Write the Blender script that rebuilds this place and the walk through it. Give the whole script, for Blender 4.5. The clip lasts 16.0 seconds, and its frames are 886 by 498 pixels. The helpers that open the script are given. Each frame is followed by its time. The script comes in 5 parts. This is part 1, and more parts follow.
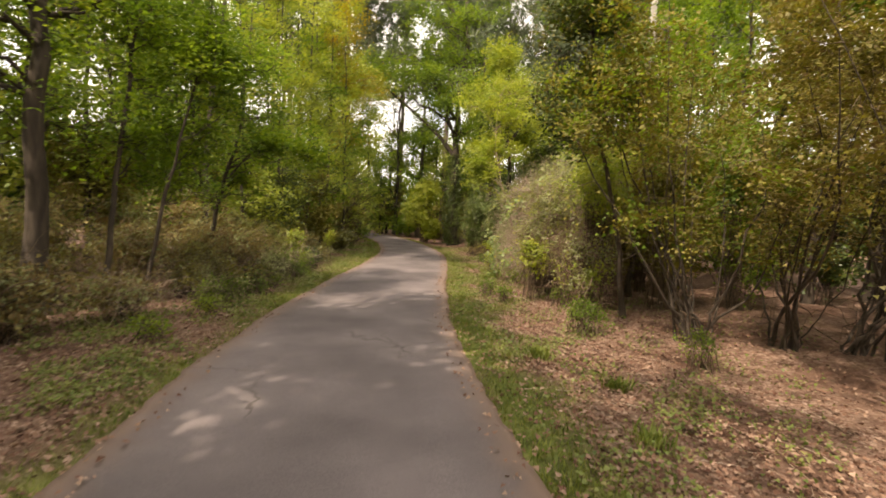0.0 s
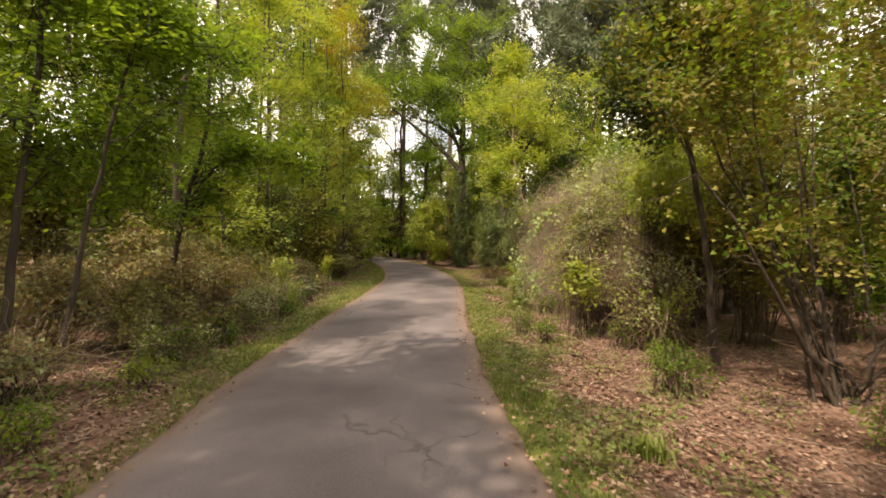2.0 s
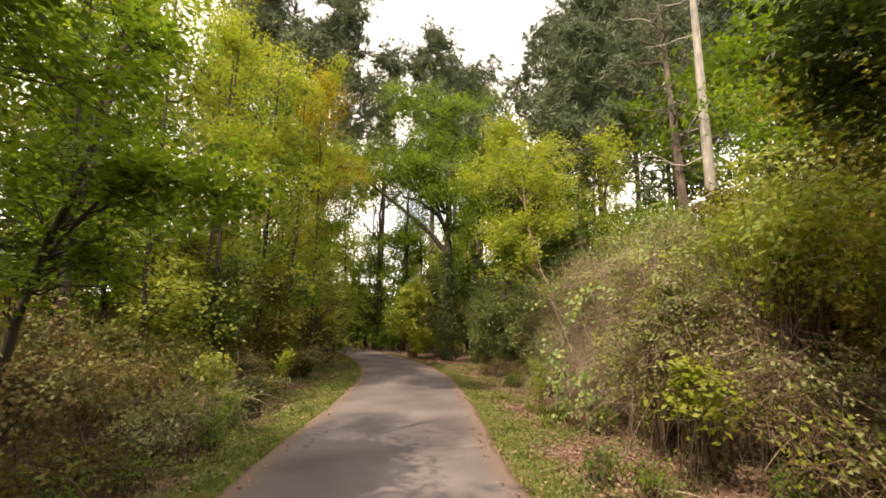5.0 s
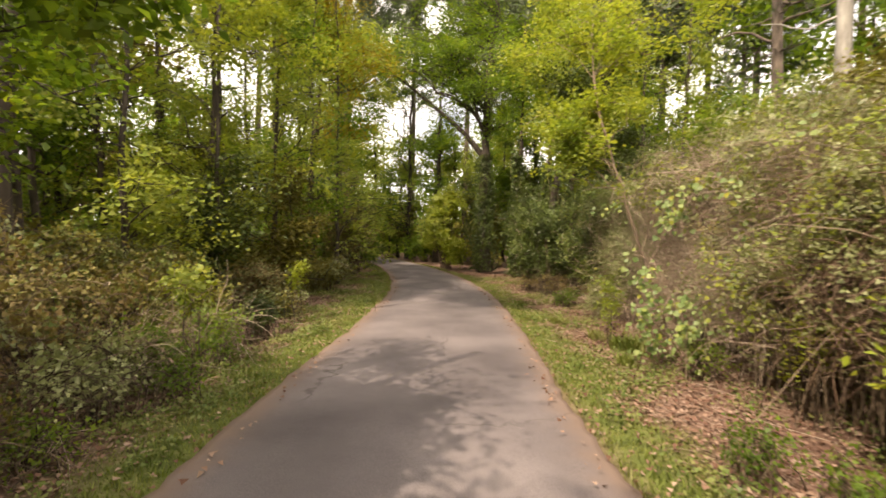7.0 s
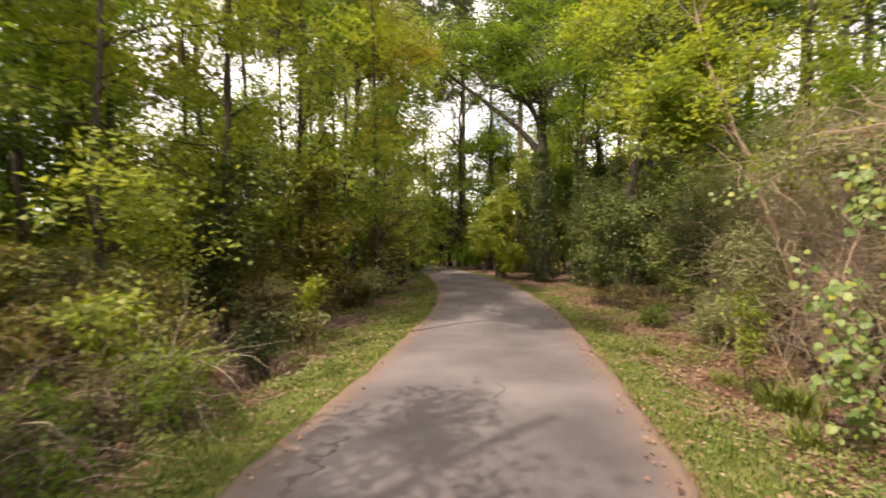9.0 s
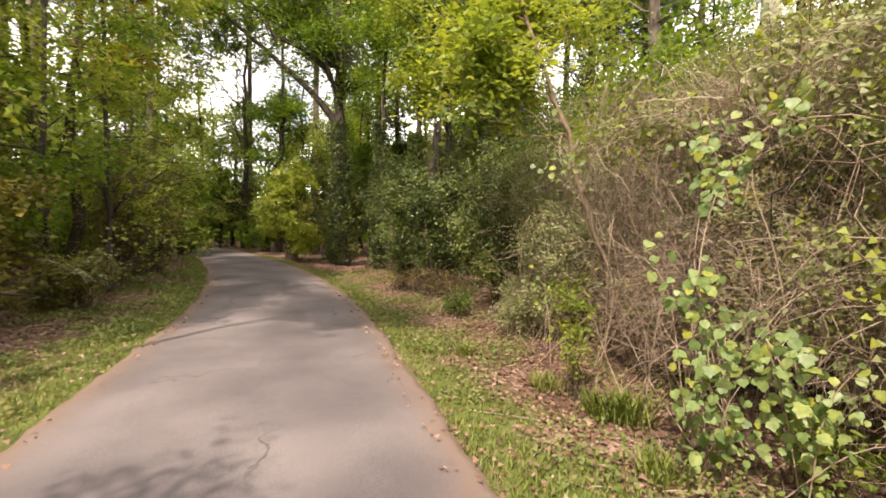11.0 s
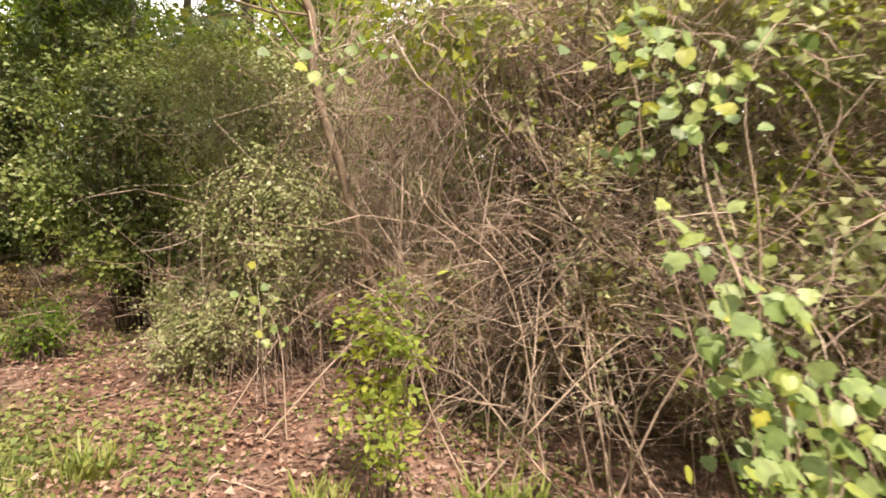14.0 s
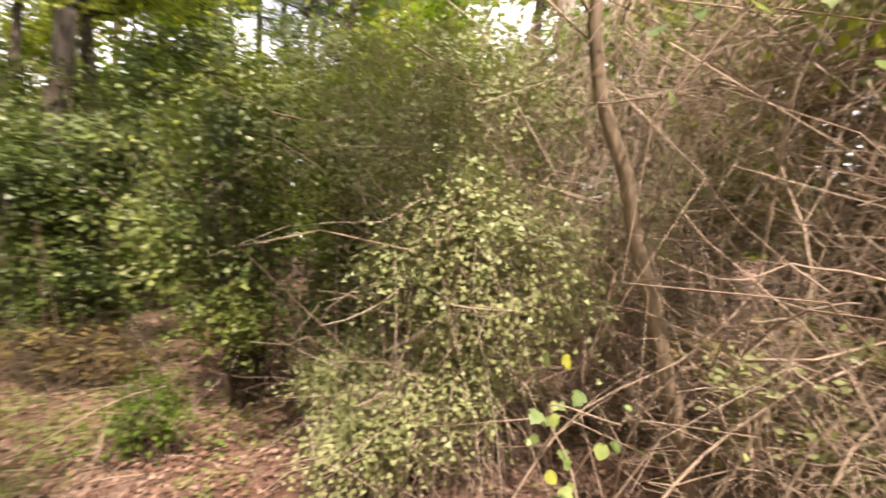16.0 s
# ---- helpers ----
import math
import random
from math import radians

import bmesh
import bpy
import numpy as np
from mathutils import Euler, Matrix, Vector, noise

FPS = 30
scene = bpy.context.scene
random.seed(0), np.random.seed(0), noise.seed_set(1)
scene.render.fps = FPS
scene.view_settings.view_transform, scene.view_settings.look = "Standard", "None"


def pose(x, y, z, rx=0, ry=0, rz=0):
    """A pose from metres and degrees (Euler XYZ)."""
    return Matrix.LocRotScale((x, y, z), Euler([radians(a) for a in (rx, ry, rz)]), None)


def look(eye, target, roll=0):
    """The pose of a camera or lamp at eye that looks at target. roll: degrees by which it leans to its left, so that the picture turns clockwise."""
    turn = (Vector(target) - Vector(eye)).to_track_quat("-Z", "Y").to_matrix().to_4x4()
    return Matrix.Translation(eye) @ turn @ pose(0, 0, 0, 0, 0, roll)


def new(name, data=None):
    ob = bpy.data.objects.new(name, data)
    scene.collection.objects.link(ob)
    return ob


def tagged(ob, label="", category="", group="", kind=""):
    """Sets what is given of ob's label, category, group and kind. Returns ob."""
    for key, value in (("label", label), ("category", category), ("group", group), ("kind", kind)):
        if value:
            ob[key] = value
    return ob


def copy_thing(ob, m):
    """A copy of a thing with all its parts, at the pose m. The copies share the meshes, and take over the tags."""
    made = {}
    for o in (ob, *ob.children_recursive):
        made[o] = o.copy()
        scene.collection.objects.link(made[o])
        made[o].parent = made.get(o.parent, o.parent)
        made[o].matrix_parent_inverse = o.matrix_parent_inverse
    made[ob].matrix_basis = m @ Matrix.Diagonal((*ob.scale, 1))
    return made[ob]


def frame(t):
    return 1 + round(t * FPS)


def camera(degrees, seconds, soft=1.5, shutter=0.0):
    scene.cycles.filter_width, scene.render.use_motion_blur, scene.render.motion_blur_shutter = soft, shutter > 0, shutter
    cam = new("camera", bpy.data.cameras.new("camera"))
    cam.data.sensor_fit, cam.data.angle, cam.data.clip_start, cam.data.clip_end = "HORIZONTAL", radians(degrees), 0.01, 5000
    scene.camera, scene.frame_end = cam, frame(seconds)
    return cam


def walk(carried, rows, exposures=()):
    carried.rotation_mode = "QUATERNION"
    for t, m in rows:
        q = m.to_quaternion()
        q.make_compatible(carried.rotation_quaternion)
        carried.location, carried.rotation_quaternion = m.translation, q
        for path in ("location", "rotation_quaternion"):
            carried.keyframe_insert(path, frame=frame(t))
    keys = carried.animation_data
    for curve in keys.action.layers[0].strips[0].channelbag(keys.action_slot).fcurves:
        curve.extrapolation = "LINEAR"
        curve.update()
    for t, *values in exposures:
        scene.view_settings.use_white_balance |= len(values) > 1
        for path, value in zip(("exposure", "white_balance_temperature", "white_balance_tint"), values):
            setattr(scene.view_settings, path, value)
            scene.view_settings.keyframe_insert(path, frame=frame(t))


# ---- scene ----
EXPO = 0.52
cam = camera(88.8, 16.0, soft=1.65, shutter=0.3)
PATH = [
    (0, (0.076, 0.045, 1.531), (0.064, 2.04, 1.402), 2.3),
    (0.5, (0.023, 0.539, 1.549), (0.159, 2.535, 1.546), 0.9),
    (1, (-0.076, 1.05, 1.537), (0.048, 3.045, 1.596), -0.2),
    (1.5, (-0.182, 1.55, 1.531), (-0.145, 3.549, 1.501), 0.2),
    (2, (-0.23, 2.068, 1.514), (-0.262, 4.068, 1.476), 0.3),
    (2.5, (-0.329, 2.565, 1.547), (-0.382, 4.561, 1.655), 0.6),
    (3, (-0.381, 3.027, 1.596), (-0.391, 5.005, 1.891), 0.3),
    (3.2, (-0.407, 3.215, 1.579), (-0.401, 5.184, 1.931), 0.3),
    (5.3, (-0.85, 5.216, 1.469), (-0.738, 7.182, 1.82), 0.3),
    (5.5, (-0.86, 5.408, 1.475), (-0.705, 7.391, 1.685), 0.9),
    (6, (-0.865, 5.912, 1.461), (-0.698, 7.905, 1.509), 0.3),
    (6.5, (-0.904, 6.413, 1.452), (-0.867, 8.413, 1.457), 0.2),
    (7, (-0.943, 6.893, 1.442), (-1.001, 8.892, 1.405), 0.9),
    (7.5, (-0.996, 7.378, 1.45), (-1.559, 9.297, 1.404), 1.1),
    (8, (-1.056, 7.838, 1.462), (-1.762, 9.709, 1.455), 1.6),
    (8.5, (-1.015, 8.334, 1.44), (-1.621, 10.239, 1.454), -0.1),
    (9, (-0.965, 8.844, 1.427), (-1.263, 10.821, 1.42), -0.5),
    (9.5, (-0.944, 9.309, 1.408), (-0.794, 11.302, 1.349), 0.2),
    (9.7, (-0.917, 9.491, 1.384), (-0.673, 11.474, 1.3), -0.0),
    (11.8, (-0.743, 11.071, 1.403), (0.228, 12.819, 1.352), 1.9),
    (12, (-0.723, 11.262, 1.405), (0.394, 12.92, 1.364), 2.2),
    (12.5, (-0.652, 11.681, 1.37), (0.736, 13.119, 1.298), 3.0),
    (13, (-0.491, 12.04, 1.383), (1.193, 13.117, 1.291), 1.6),
    (13.5, (-0.362, 12.417, 1.363), (1.414, 13.329, 1.242), 1.6),
    (14, (-0.155, 12.77, 1.329), (1.608, 13.699, 1.153), 2.0),
    (14.5, (-0.067, 13.182, 1.33), (1.506, 14.41, 1.207), 2.6),
    (15, (-0.023, 13.637, 1.332), (1.257, 15.168, 1.198), 0.8),
    (15.5, (0.092, 14.041, 1.342), (1.36, 15.588, 1.308), -0.1),
    (16, (0.209, 14.35, 1.346), (1.872, 15.461, 1.305), 0.0),
]
walk(cam, [(t, look(eye, target, roll)) for t, eye, target, roll in PATH], [
    (0, EXPO - 0.1, 7900, 14), (3, EXPO - 0.15, 7900, 14), (5.3, EXPO - 0.2, 7900, 14), (6.5, EXPO, 7700, 14), (7.3, EXPO, 7900, 14), (8, EXPO + 0.3, 7900, 14), (8.5, EXPO + 0.15, 7600, 15),
    (9, EXPO - 0.05, 7500, 15), (9.7, EXPO - 0.05, 7500, 15), (12, EXPO + 0.34, 7000, 15), (14, EXPO + 0.5, 7000, 18), (16, EXPO + 0.7, 7050, 20)])

# ---- light ----
SUN_TO = Vector((-0.40, -0.50, 0.82)).normalized()      # towards the sun: high, behind and to the left of the walk
world = bpy.data.worlds.new("sky")
scene.world = world
world.use_nodes = True
wn, wl = world.node_tree.nodes, world.node_tree.links
sky = wn.new("ShaderNodeTexSky")
sky.sky_type, sky.sun_disc = "NISHITA", False
sky.sun_elevation = math.asin(SUN_TO.z)
sky.sun_rotation = math.atan2(SUN_TO.x, SUN_TO.y)
sky.dust_density = 2.0
w_geo = wn.new("ShaderNodeTexCoord")
w_noise = wn.new("ShaderNodeTexNoise")
w_noise.inputs["Scale"].default_value, w_noise.inputs["Detail"].default_value = 2.6, 6
w_ramp = wn.new("ShaderNodeValToRGB")
w_ramp.color_ramp.elements[0].position, w_ramp.color_ramp.elements[1].position = 0.28, 0.46
w_mix = wn.new("ShaderNodeMix")
w_mix.data_type = "RGBA"
w_mix.inputs["B"].default_value = (11.2, 11.2, 11.4, 1)
wl.new(w_geo.outputs["Generated"], w_noise.inputs["Vector"])
wl.new(w_noise.outputs["Fac"], w_ramp.inputs["Fac"])
wl.new(w_ramp.outputs["Color"], w_mix.inputs["Factor"])
wl.new(sky.outputs["Color"], w_mix.inputs["A"])
wl.new(w_mix.outputs["Result"], wn["Background"].inputs["Color"])
wn["Background"].inputs["Strength"].default_value = 0.15
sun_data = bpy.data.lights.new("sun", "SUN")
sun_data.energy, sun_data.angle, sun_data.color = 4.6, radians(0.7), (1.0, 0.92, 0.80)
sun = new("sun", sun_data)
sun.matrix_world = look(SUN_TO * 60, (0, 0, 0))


# ---- materials ----
def nodes_of(name):
    m = bpy.data.materials.new(name)
    m.use_nodes = True
    nt = m.node_tree
    return m, nt.nodes, nt.links, nt.nodes["Principled BSDF"]


def ramp_node(nn, stops):
    r = nn.new("ShaderNodeValToRGB")
    while len(r.color_ramp.elements) < len(stops):
        r.color_ramp.elements.new(0.5)
    for e, (p, c) in zip(r.color_ramp.elements, stops):
        e.position, e.color = p, (*c, 1)
    return r


def noise_node(nn, ll, scale, detail=4, coords=None):
    n = nn.new("ShaderNodeTexNoise")
    n.inputs["Scale"].default_value, n.inputs["Detail"].default_value = scale, detail
    if coords is None:
        coords = nn.new("ShaderNodeNewGeometry").outputs["Position"]
    ll.new(coords, n.inputs["Vector"])
    return n


def leaf_mat(name, colours, patch=0.7, rough=0.45, through_light=0.52, glow=(1.15, 1.12, 0.5)):
    """Leaves: each one its own tone of the colours, drifting in patches over the crown; light shines through them."""
    m, nn, ll, bsdf = nodes_of(name)
    geo = nn.new("ShaderNodeNewGeometry")
    n = noise_node(nn, ll, patch * 1.8, 4)
    mixer = nn.new("ShaderNodeMath")
    mixer.operation = "MULTIPLY_ADD"
    mixer.inputs[1].default_value = 0.5
    ll.new(geo.outputs["Random Per Island"], mixer.inputs[0])
    sub = nn.new("ShaderNodeMath")
    sub.operation = "MULTIPLY_ADD"
    sub.inputs[1].default_value, sub.inputs[2].default_value = 1.7, -0.62
    ll.new(n.outputs["Fac"], sub.inputs[0])
    ll.new(sub.outputs[0], mixer.inputs[2])
    r = ramp_node(nn, [(i / max(1, len(colours) - 1), c) for i, c in enumerate(colours)])
    ll.new(mixer.outputs[0], r.inputs["Fac"])
    ll.new(r.outputs["Color"], bsdf.inputs["Base Color"])
    bsdf.inputs["Roughness"].default_value = rough
    bsdf.inputs["Specular IOR Level"].default_value = 0.35
    tr = nn.new("ShaderNodeBsdfTranslucent")
    tint = nn.new("ShaderNodeMix")
    tint.data_type, tint.blend_type = "RGBA", "MULTIPLY"
    tint.inputs["Factor"].default_value = 1
    tint.inputs["B"].default_value = (*glow, 1)
    ll.new(r.outputs["Color"], tint.inputs["A"])
    ll.new(tint.outputs["Result"], tr.inputs["Color"])
    mx = nn.new("ShaderNodeMixShader")
    mx.inputs[0].default_value = through_light
    ll.new(bsdf.outputs[0], mx.inputs[1])
    ll.new(tr.outputs[0], mx.inputs[2])
    ll.new(mx.outputs[0], nn["Material Output"].inputs["Surface"])
    return m


def bark_mat(name, dark, light, scale=14.0, streak=0.16, bump=0.6):
    m, nn, ll, bsdf = nodes_of(name)
    geo = nn.new("ShaderNodeNewGeometry")
    mp = nn.new("ShaderNodeMapping")
    mp.inputs["Scale"].default_value = (1, 1, streak)
    ll.new(geo.outputs["Position"], mp.inputs["Vector"])
    n = noise_node(nn, ll, scale, 6, mp.outputs["Vector"])
    n2 = noise_node(nn, ll, 1.3, 3)
    add = nn.new("ShaderNodeMath")
    add.operation = "MULTIPLY_ADD"
    add.inputs[1].default_value = 0.7
    ll.new(n.outputs["Fac"], add.inputs[0])
    half = nn.new("ShaderNodeMath")
    half.operation = "MULTIPLY"
    half.inputs[1].default_value = 0.3
    ll.new(n2.outputs["Fac"], half.inputs[0])
    ll.new(half.outputs[0], add.inputs[2])
    r = ramp_node(nn, [(0.34, dark), (0.66, light)])
    ll.new(add.outputs[0], r.inputs["Fac"])
    ll.new(r.outputs["Color"], bsdf.inputs["Base Color"])
    bsdf.inputs["Roughness"].default_value = 0.9
    b = nn.new("ShaderNodeBump")
    b.inputs["Strength"].default_value, b.inputs["Distance"].default_value = bump, 0.02
    ll.new(n.outputs["Fac"], b.inputs["Height"])
    ll.new(b.outputs[0], bsdf.inputs["Normal"])
    return m


def island_mat(name, colours, rough=0.85):
    """Dead stuff: every piece its own tone."""
    m, nn, ll, bsdf = nodes_of(name)
    geo = nn.new("ShaderNodeNewGeometry")
    r = ramp_node(nn, [(i / max(1, len(colours) - 1), c) for i, c in enumerate(colours)])
    ll.new(geo.outputs["Random Per Island"], r.inputs["Fac"])
    n = noise_node(nn, ll, 25, 3)
    mx = nn.new("ShaderNodeMix")
    mx.data_type, mx.blend_type = "RGBA", "MULTIPLY"
    mx.inputs["Factor"].default_value = 0.5
    rr = ramp_node(nn, [(0.3, (0.55, 0.55, 0.55)), (0.7, (1.2, 1.2, 1.2))])
    ll.new(n.outputs["Fac"], rr.inputs["Fac"])
    ll.new(r.outputs["Color"], mx.inputs["A"])
    ll.new(rr.outputs["Color"], mx.inputs["B"])
    ll.new(mx.outputs["Result"], bsdf.inputs["Base Color"])
    bsdf.inputs["Roughness"].default_value = rough
    bsdf.inputs["Specular IOR Level"].default_value = 0.2
    return m


M_GREEN = leaf_mat("leaf_green", [(0.07, 0.125, 0.022), (0.13, 0.215, 0.032), (0.205, 0.30, 0.044), (0.31, 0.37, 0.046)], through_light=0.58)
M_LIME = leaf_mat("leaf_yellow_green", [(0.13, 0.19, 0.042), (0.25, 0.32, 0.062), (0.37, 0.41, 0.08), (0.43, 0.45, 0.085)], 0.8)
M_GOLD = leaf_mat("leaf_turning_yellow", [(0.16, 0.17, 0.02), (0.29, 0.26, 0.025), (0.42, 0.31, 0.025), (0.48, 0.30, 0.025)], 0.5)
# evergreen leaf with tree shade put into its colour; next, its lit copy
M_DARK_SHADED = leaf_mat("leaf_evergreen_shaded", [(0.030, 0.044, 0.014), (0.058, 0.086, 0.022), (0.105, 0.14, 0.032), (0.18, 0.21, 0.046)], 0.9, 0.4, 0.22)
M_DARK_LIT = leaf_mat("leaf_evergreen_lit", [(0.045, 0.065, 0.02), (0.09, 0.125, 0.032), (0.155, 0.195, 0.048), (0.25, 0.275, 0.065)], 0.9, 0.4, 0.25)
M_GREY = leaf_mat("leaf_privet", [(0.16, 0.172, 0.072), (0.235, 0.255, 0.11), (0.32, 0.34, 0.155), (0.41, 0.42, 0.21)], 1.2, 0.42, 0.25, (1.05, 1.1, 0.7))
M_OLIVE = leaf_mat("leaf_olive", [(0.085, 0.077, 0.02), (0.152, 0.138, 0.029), (0.23, 0.208, 0.04), (0.32, 0.235, 0.052)], 0.8, 0.5, 0.3)
M_BROWNLEAF = leaf_mat("leaf_dull_brown_green", [(0.120, 0.083, 0.036), (0.216, 0.146, 0.055), (0.239, 0.208, 0.064), (0.382, 0.312, 0.109)], 0.9, 0.6, 0.2, (1.1, 1, 0.6))
M_PINE = leaf_mat("pine_needles", [(0.064, 0.085, 0.044), (0.117, 0.147, 0.078), (0.190, 0.211, 0.122)], 0.6, 0.5, 0.15, (1, 1, 0.8))
M_BRIGHT = leaf_mat("leaf_young_bright", [(0.154, 0.213, 0.029), (0.264, 0.310, 0.036), (0.374, 0.368, 0.043)], 2.0, 0.45, 0.4)
M_GRASS = leaf_mat("grass_blade", [(0.085, 0.125, 0.022), (0.145, 0.185, 0.035), (0.21, 0.24, 0.055), (0.34, 0.30, 0.14)], 1.4, 0.55, 0.3)
M_UNDER = leaf_mat("leaf_ground_plants", [(0.08, 0.12, 0.03), (0.145, 0.195, 0.05), (0.225, 0.25, 0.075), (0.28, 0.22, 0.11)], 1.6, 0.5, 0.3)
M_BARK = bark_mat("bark_brown", (0.026, 0.019, 0.014), (0.088, 0.066, 0.05))
M_BARK_LIGHT = bark_mat("bark_tan", (0.10, 0.07, 0.048), (0.30, 0.22, 0.15), 22)
M_BARK_PINE = bark_mat("bark_pine", (0.06, 0.045, 0.035), (0.22, 0.165, 0.13), 9, 0.3, 1.0)
M_BARK_PALE = bark_mat("bark_pale_grey", (0.18, 0.16, 0.14), (0.46, 0.42, 0.38), 9, 0.3, 0.8)
M_TWIG = island_mat("twig_dead", [(0.20, 0.135, 0.10), (0.31, 0.22, 0.165), (0.42, 0.32, 0.245), (0.54, 0.44, 0.355)])
M_TWIG_DARK = island_mat("twig_dark", [(0.05, 0.035, 0.025), (0.12, 0.085, 0.058), (0.22, 0.165, 0.115)])
M_CANE = island_mat("cane_reddish", [(0.07, 0.04, 0.028), (0.15, 0.09, 0.06), (0.25, 0.165, 0.115), (0.36, 0.27, 0.20)])
M_LITTER = island_mat("leaf_dead", [(0.10, 0.045, 0.03), (0.21, 0.115, 0.08), (0.29, 0.18, 0.13), (0.39, 0.275, 0.21)])


def ground_mat():
    m, nn, ll, bsdf = nodes_of("forest_floor")
    verge = nn.new("ShaderNodeAttribute")
    verge.attribute_name = "verge"
    big = noise_node(nn, ll, 0.9, 5)
    mid = noise_node(nn, ll, 6, 5)
    fine = noise_node(nn, ll, 45, 4)
    geo = nn.new("ShaderNodeNewGeometry")
    v = nn.new("ShaderNodeTexVoronoi")
    v.inputs["Scale"].default_value = 26
    ll.new(geo.outputs["Position"], v.inputs["Vector"])
    litter = ramp_node(nn, [(0.0, (0.11, 0.058, 0.042)), (0.35, (0.20, 0.12, 0.09)), (0.7, (0.29, 0.19, 0.145)), (1.0, (0.41, 0.30, 0.24))])
    ll.new(v.outputs["Color"], litter.inputs["Fac"])
    soil = ramp_node(nn, [(0.3, (0.085, 0.045, 0.032)), (0.7, (0.19, 0.115, 0.085))])
    ll.new(mid.outputs["Fac"], soil.inputs["Fac"])
    m1 = nn.new("ShaderNodeMix")
    m1.data_type = "RGBA"
    cover = ramp_node(nn, [(0.38, (0, 0, 0)), (0.6, (1, 1, 1))])
    ll.new(big.outputs["Fac"], cover.inputs["Fac"])
    ll.new(cover.outputs["Color"], m1.inputs["Factor"])
    ll.new(soil.outputs["Color"], m1.inputs["A"])
    ll.new(litter.outputs["Color"], m1.inputs["B"])
    green = ramp_node(nn, [(0.3, (0.07, 0.085, 0.025)), (0.55, (0.13, 0.15, 0.04)), (0.8, (0.22, 0.19, 0.09))])
    ll.new(mid.outputs["Fac"], green.inputs["Fac"])
    m2 = nn.new("ShaderNodeMix")
    m2.data_type = "RGBA"
    ll.new(verge.outputs["Fac"], m2.inputs["Factor"])
    ll.new(m1.outputs["Result"], m2.inputs["A"])
    ll.new(green.outputs["Color"], m2.inputs["B"])
    ll.new(m2.outputs["Result"], bsdf.inputs["Base Color"])
    bsdf.inputs["Roughness"].default_value = 0.95
    bsdf.inputs["Specular IOR Level"].default_value = 0.15
    b = nn.new("ShaderNodeBump")
    b.inputs["Strength"].default_value, b.inputs["Distance"].default_value = 0.8, 0.03
    ll.new(fine.outputs["Fac"], b.inputs["Height"])
    ll.new(b.outputs[0], bsdf.inputs["Normal"])
    return m


